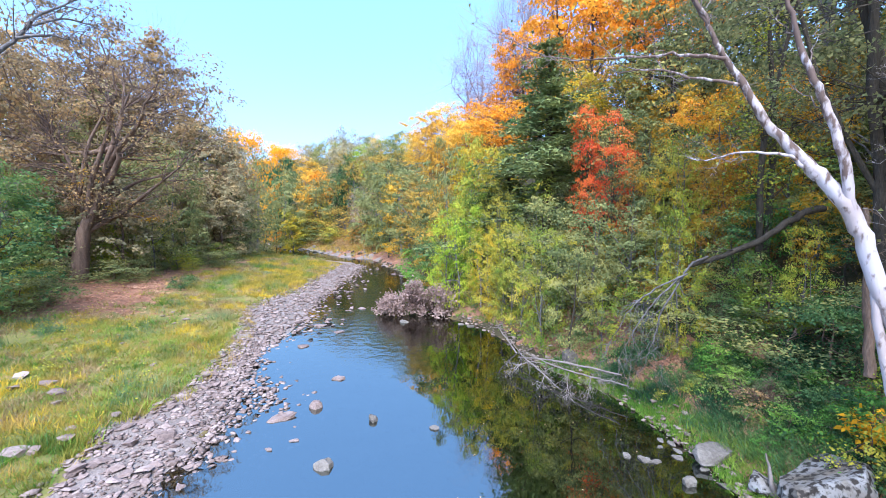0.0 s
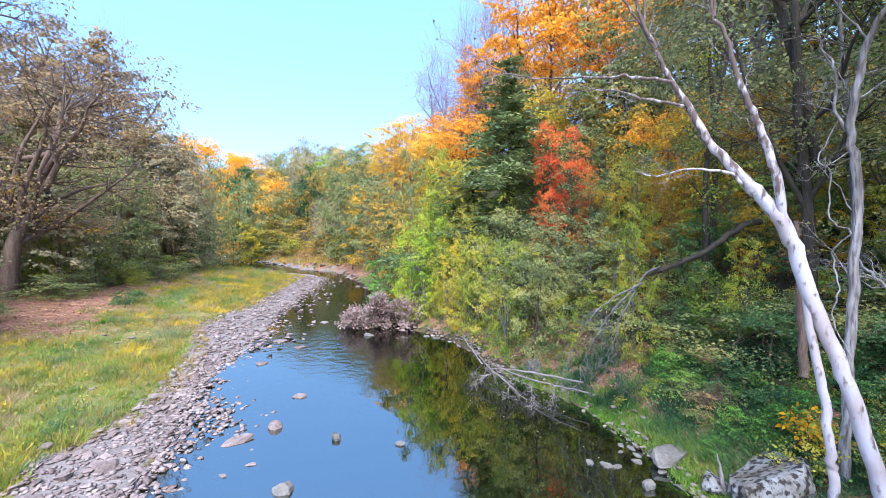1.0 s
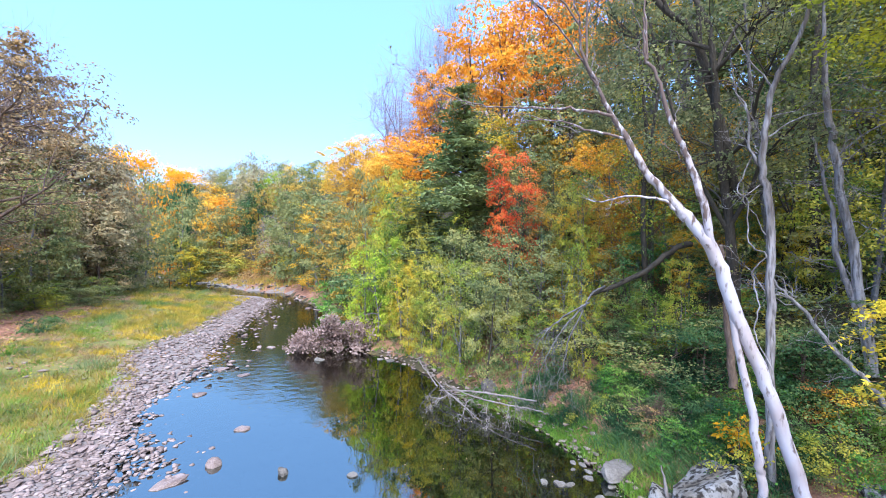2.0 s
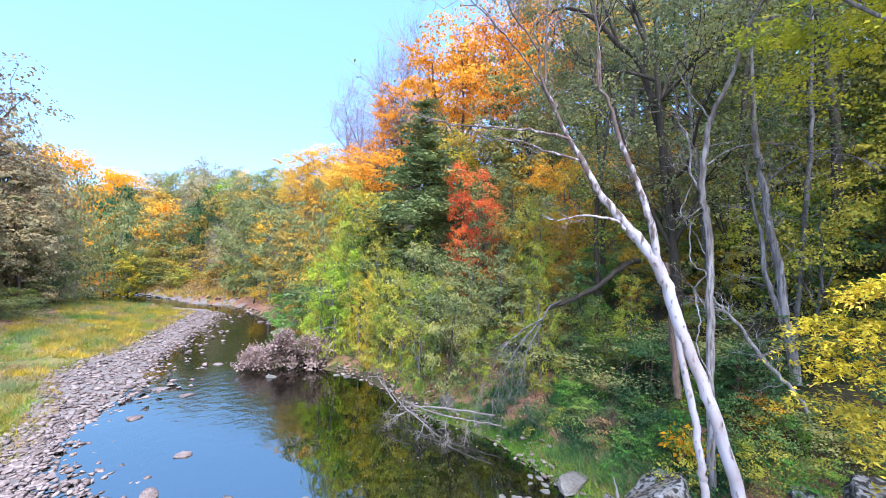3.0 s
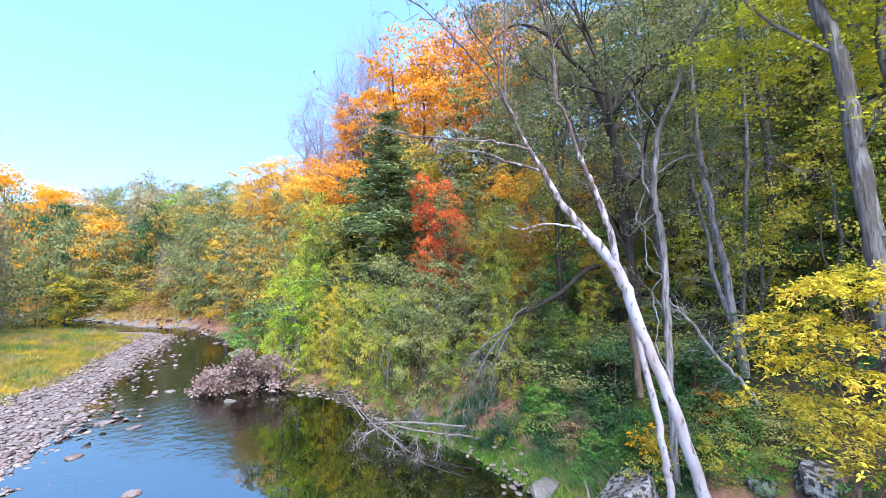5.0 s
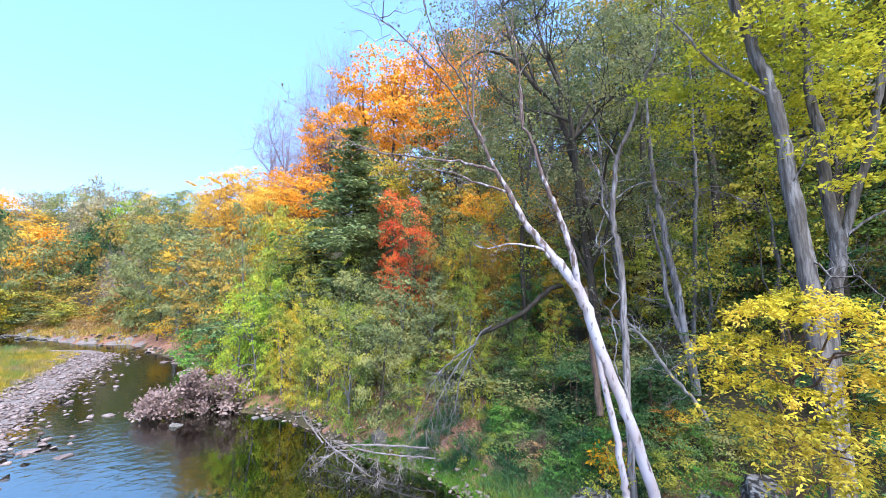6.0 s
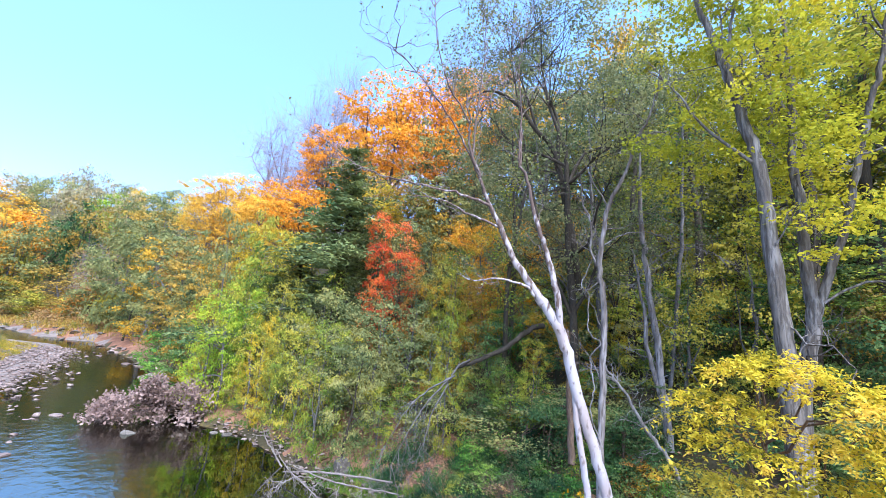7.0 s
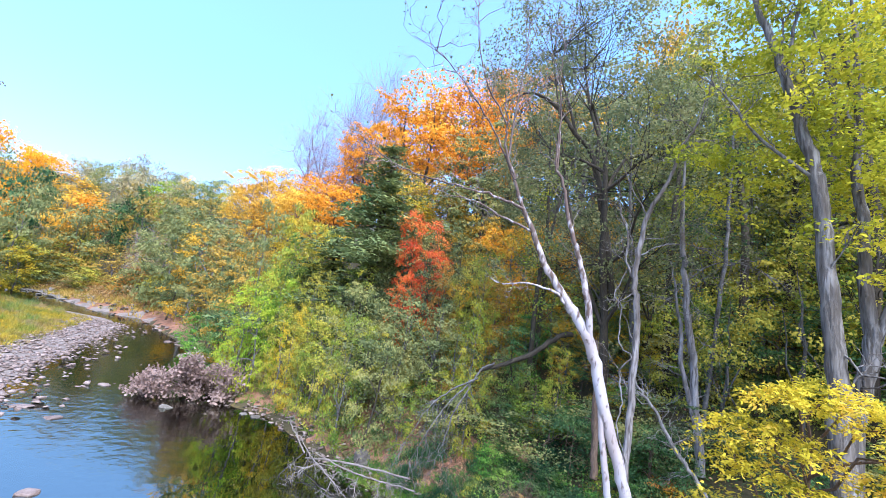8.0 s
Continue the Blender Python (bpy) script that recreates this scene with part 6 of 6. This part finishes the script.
tufts("dry_grass", straw, 15, 0.22, 0.010, LEAF["straw"], "dry straw-coloured grass and seed heads in the meadow", 0.6)
tufts("meadow_weeds", weed, 16, 0.26, 0.012, LEAF["bank"], "green weeds in the meadow", 0.6)
tufts("blue_green_weeds", mint, 18, 0.34, 0.010, LEAF["mint"], "soft blue-green weeds in the meadow", 0.5)
lawn = []
for _ in range(1500):
    y = rng.uniform(5.6, 13.5)
    k = 0.1 + 0.9 * rng.random() ** 1.5
    x = float(np.interp(y, RIGHT[:, 1], RIGHT[:, 0])) + k
    if math.hypot((x - 6.8) * 0.7, y - 11.3) < 0.6 + 0.9 * patch(x, y, 0.55, 2.0):
        continue
    lawn.append((x, y, rng.uniform(0.6, 1.2)))
for _ in range(900):
    y = rng.uniform(12, 30)
    lawn.append((float(np.interp(y, RIGHT[:, 1], RIGHT[:, 0])) + rng.uniform(0.4, 2), y, rng.uniform(0.7, 1.4)))
feather = []
for _ in range(2300):
    y = rng.uniform(5.4, 12.5)
    x = float(np.interp(y, RIGHT[:, 1], RIGHT[:, 0])) + 0.45 + 2.6 * rng.random()
    if math.hypot((x - 6.8) * 0.7, y - 11.3) > 0.6 + 0.9 * patch(x, y, 0.55, 2.0) and patch(x, y, 0.9, 21.0) > -0.25:
        feather.append((x, y, rng.uniform(0.6, 1.2)))
tufts("feathery_weeds", feather, 18, 0.24, 0.010, LEAF["teal"], "dark blue-green feathery weeds on the bank", 0.75)
tufts("bank_grass", lawn, 16, 0.13, 0.009, LEAF["bank"], "bright green grass on the river bank", 0.5)

shore = []
for _ in range(480):
    u = rng.random() * 1.2
    shore.append((-9.6 - 26 * u + rng.normal(0.5, 1.0), 53 + 31 * u + rng.uniform(-0.5, 6.5), rng.uniform(1.6, 3.2)))
tufts("far_bank_grass", [p for p in shore if not in_river(np.array([p[0]]), np.array([p[1]]))[0]], 14, 0.24, 0.016, LEAF["grass"], "dry tan grass on the far bank", 0.5)

# low leafy plants
b1, b2, b3 = Bag(), Bag(), Bag()
for _ in range(430):
    y = rng.uniform(5.6, 13)
    x = float(np.interp(y, RIGHT[:, 1], RIGHT[:, 0])) + rng.uniform(1.2, 5.5)
    if math.hypot((x - 6.8) * 0.7, y - 11.3) < 0.75:
        continue
    at = np.array([x, y, ground(x, y) + 0.16]) + rng.normal(0, 1, (30, 3)) * np.array([0.2, 0.2, 0.1])
    leaves(b1 if rng.random() < 0.22 else b2, at, 0.062, 0.4, 0.6)
tagged(new("ground_cover", b1.mesh("ground_cover", LEAF["fresh"])), "fresh green leafy ground cover on the bank", "plants", kind="stuff")
tagged(new("ground_cover", b2.mesh("ground_cover", LEAF["green"])), "dark green leafy ground cover on the bank", "plants", kind="stuff")
for _ in range(330):
    x, y = meadow_spot(5, 34, 0.5, 14)
    z = ground(x, y)
    at = np.array([x, y, z + 0.3]) + rng.normal(0, 1, (22, 3)) * np.array([0.2, 0.2, 0.15])
    leaves(b3, at, 0.06, 0.3, 0.5)
tagged(new("meadow_plants", b3.mesh("meadow_plants", LEAF["lime"])), "yellow-green flowering plants in the meadow", "plants", kind="stuff")

# fallen leaves
b = Bag()
pts = []
for _ in range(5200):
    y = rng.uniform(5.5, 22)
    k = rng.uniform(0.6, 9)
    pts.append((float(np.interp(y, RIGHT[:, 1], RIGHT[:, 0])) + k, y))
for _ in range(2400):
    cx_, cy_ = ((6.0, 11.6), (6.8, 11.0), (7.4, 11.3), (6.7, 12.0))[int(rng.integers(0, 4))]
    pts.append((cx_ + rng.normal(0, 0.5), cy_ + rng.normal(0, 0.38)))
for _ in range(13000):
    y = rng.uniform(14, 34)
    pts.append((float(np.interp(y, LEFT[:, 1], LEFT[:, 0])) - float(litter_edge(y)) - rng.normal(1.0, 1.6) * 2, y))
P = np.array(pts)
leaves(b, np.column_stack([P, land(P[:, 0], P[:, 1])[0] + 0.02]), np.where(P[:, 0] < 0, 0.10, 0.07), 0.44, 0.8)
tagged(new("fallen_leaves", b.mesh("fallen_leaves", LEAF["litter"])), "brown fallen leaves on the ground", "leaves", kind="stuff")

# a few leaves afloat on the dark water
fl = Bag()
afloat = np.column_stack([rng.uniform(0.2, 4.6, 60), rng.uniform(6.2, 12.5, 60), np.full(60, 0.012)])
leaves(fl, afloat[~(afloat[:, 0] > np.interp(afloat[:, 1], RIGHT[:, 1], RIGHT[:, 0]) - 0.3)], 0.035, 0.5, 0.98, 0.0)
tagged(new("floating_leaves", fl.mesh("floating_leaves", LEAF["straw"])), "small pale leaves afloat on the river", "leaves", kind="stuff")

# yellow plant at the dead tree's foot
yp = thing("shrub", 7.45, 6.45, ground(7.45, 6.45), "small plant with large orange-yellow leaves", "shrub")
w, b = Bag(), Bag()
for _ in range(9):
    e = np.array([rng.normal(0, 0.22), rng.normal(0, 0.22), rng.uniform(0.2, 0.75)])
    tube(w, bent((0, 0, -0.1), e, 0.03, 4), [0.012, 0.005], 4)
    leaves(b, e + rng.normal(0, 0.12, (30, 3)), 0.12, 0.30, 0.4, 0.6)
part("stem", w.mesh("stem", BARK["brown"], True), yp)
part("crown", b.mesh("crown", LEAF["amber"]), yp)

# the low blue-green shrub on the leaf-strewn ground, and a heap of dead twigs on the bank
teal = thing("shrub", -17.1, 25.2, ground(-17.1, 25.2), "low dark teal shrub on leaf-strewn ground", "shrub")
crowned(teal, 0.8, 0.05, 1.0, 40, 60, 0.07, "teal", "brown", clump_r=0.4, flatness=0.3, thick=0.02, sides=4)
hx, hy, hz = 7.07, 8.47, ground(7.07, 8.47)
heap = [("branch", [(hx + rng.normal(0, 0.35), hy + rng.normal(0, 0.25), hz - 0.05), (hx + rng.normal(0, 0.2), hy, hz + rng.uniform(0.2, 0.4)),
                    (hx + rng.normal(0, 0.5), hy + rng.normal(0, 0.3), hz + rng.uniform(0.05, 0.5))], [0.014, 0.011, 0.004], "") for _ in range(9)]
line_thing("brush_pile", "heap of dead brown twigs on the weedy bank", "twigs", (hx, hy, hz), "brown", heap, [(i, 12, 0.4, 0.007, 1, 0.1) for i in range(9)])

# ---- driftwood, dead bush, snags ----
LOGS = [
    ("log", [(2.7, 13.7, 0.2), (3.3, 12.9, 0.42), (4.1, 11.9, 0.6), (5.05, 10.75, 0.72)], [0.0179, 0.0269, 0.0305, 0.0251], ""),
    ("log", [(2.95, 13.5, 0.42), (3.7, 12.2, 0.4), (4.4, 11.4, 0.42), (5.2, 10.6, 0.45)], [0.0143, 0.0215, 0.0233, 0.0179], ""),
    ("log", [(2.5, 14.2, 0.7), (2.75, 13.4, 0.4), (3.1, 12.4, 0.25), (3.5, 11.3, 0.05)], [0.00896, 0.0162, 0.0179, 0.00717], ""),
    ("root", [(3.3, 12.6, 0.35), (2.8, 12.4, 0.5), (2.3, 12.4, 0.3), (2.05, 12.5, 0.0)], [0.0143, 0.0107, 0.0043], ""),
]
LOGS += [
    ("root", [(3.5, 12.2, 0.35), (3.2, 11.8, 0.45), (3.0, 11.5, 0.2), (2.8, 11.4, -0.05)], [0.0126, 0.00896, 0.00358], ""),
    ("root", [(3.9, 11.8, 0.35), (3.7, 11.3, 0.4), (3.55, 10.9, 0.15), (3.5, 10.7, -0.05)], [0.0126, 0.00896, 0.00358], ""),
    ("root", [(4.4, 11.3, 0.4), (4.2, 10.9, 0.35), (4.05, 10.6, 0.1)], [0.0107, 0.00717, 0.00358], ""),
]
line_thing("driftwood", "pile of bleached driftwood logs and roots at the bank", "driftwood", (3.4, 12.4, 0.1), "drift", LOGS, [(0, 14, 0.6, 0.009, 2, -0.1), (1, 16, 0.6, 0.009, 2, -0.2), (2, 16, 0.7, 0.009, 2, -0.1), (3, 14, 0.5, 0.009, 2, -0.1), (4, 14, 0.5, 0.009, 2, -0.1), (5, 16, 0.45, 0.008, 2, -0.2), (6, 12, 0.4, 0.008, 2, -0.2)])
line_thing("snag", "bleached crooked snag leaning over the water", "branch", (2.6, 14.9, 0.1), "drift",
           [("trunk", [(2.85, 14.7, 0.0), (2.6, 14.9, 0.35), (2.3, 15.05, 0.75), (2.1, 15.15, 1.15)], [0.028, 0.0252, 0.0196, 0.00672], "")], [(0, 7, 0.5, 0.014, 1, 0.1)])
line_thing("stump", "pale splintered stub standing on the bank", "stump", (5.8, 6.6, 0.15), "drift",
           [("trunk", [(5.84, 6.5, 0.05), (5.78, 6.55, 0.45), (5.7, 6.62, 0.95)], [0.0504, 0.0392, 0.0112], "")])
line_thing("fallen_tree", "fallen dark trunk with drooping bare branches", "tree", (8.3, 10.9, 4.0), "grey", [
    ("trunk", [(7.9, 11.6, 4.0), (7.3, 11.3, 3.85), (6.8, 10.8, 3.7), (6.4, 10.4, 3.5)], [0.04, 0.035, 0.03, 0.025], ""),
    ("branch", [(6.52, 10.32, 3.65), (5.67, 10.6, 3.1), (5.11, 10.66, 2.49), (4.55, 10.71, 1.36)], [0.028, 0.021, 0.014, 0.006], "grey bare drooping branch"),
    ("branch", [(6.37, 10.41, 3.57), (5.73, 10.56, 2.77), (5.32, 10.56, 2.16), (4.84, 10.57, 1.19)], [0.028, 0.021, 0.014, 0.006], "grey bare drooping branch"),
    ("branch", [(6.37, 10.42, 3.4), (5.95, 10.44, 2.6), (5.68, 10.36, 1.83), (5.45, 10.26, 1.34)], [0.026, 0.02, 0.013, 0.006], "grey bare drooping branch"),
], [(1, 12, 1.0, 0.012, 2, -0.7), (2, 12, 1.0, 0.012, 2, -0.7), (3, 12, 1.0, 0.012, 2, -0.7)])
line_thing("fallen_log", "dark fallen log lying across the slope", "log", (9.2, 11.0, 4.8), "dark",
           [("trunk", [(10.4, 10.7, 5.4), (9.85, 10.75, 5.25), (9.0, 11.0, 4.55), (8.2, 11.4, 4.05), (7.5, 11.8, 3.7)], [0.10, 0.09, 0.08, 0.06], "")], [(0, 5, 0.8, 0.02, 1, 0.2)])
line_thing("dead_snag", "mossy broken snag behind the white trunk", "tree", (8.3, 7.5, 2.5), "brown",
           [("trunk", [(8.35, 7.45, 2.0), (8.3, 7.5, 3.2), (8.25, 7.55, 4.6), (8.2, 7.6, 5.3)], [0.09, 0.08, 0.07, 0.04], "")], [(0, 14, 0.5, 0.014, 1, -0.3)])
dx_, dy_ = -1.3, 21.2
dead = thing("dead_bush", dx_, dy_, 0.0, "fallen treetop with withered pink-brown leaves in the water", "bush")
w, b = Bag(), Bag()
for _ in range(70):
    u = rng.uniform(-1, 1)
    e = np.array([u * 2.0 - 0.2, rng.normal(0, 0.5) - 0.25 * u, rng.uniform(0.15, 1.7) * (1 - 0.55 * max(0, -u)) * (1 - 0.2 * u * u)])
    tube(w, bent((1.4 + rng.normal(0, 0.2), 0.6, 0.1), e, 0.05, 5), [0.03, 0.016, 0.006], 4)
    leaves(b, e + rng.normal(0, 0.17, (90, 3)), 0.13, 0.36, 0.3)
part("stem", w.mesh("stem", BARK["brown"], True), dead)
part("crown", b.mesh("crown", LEAF["dead"]), dead)
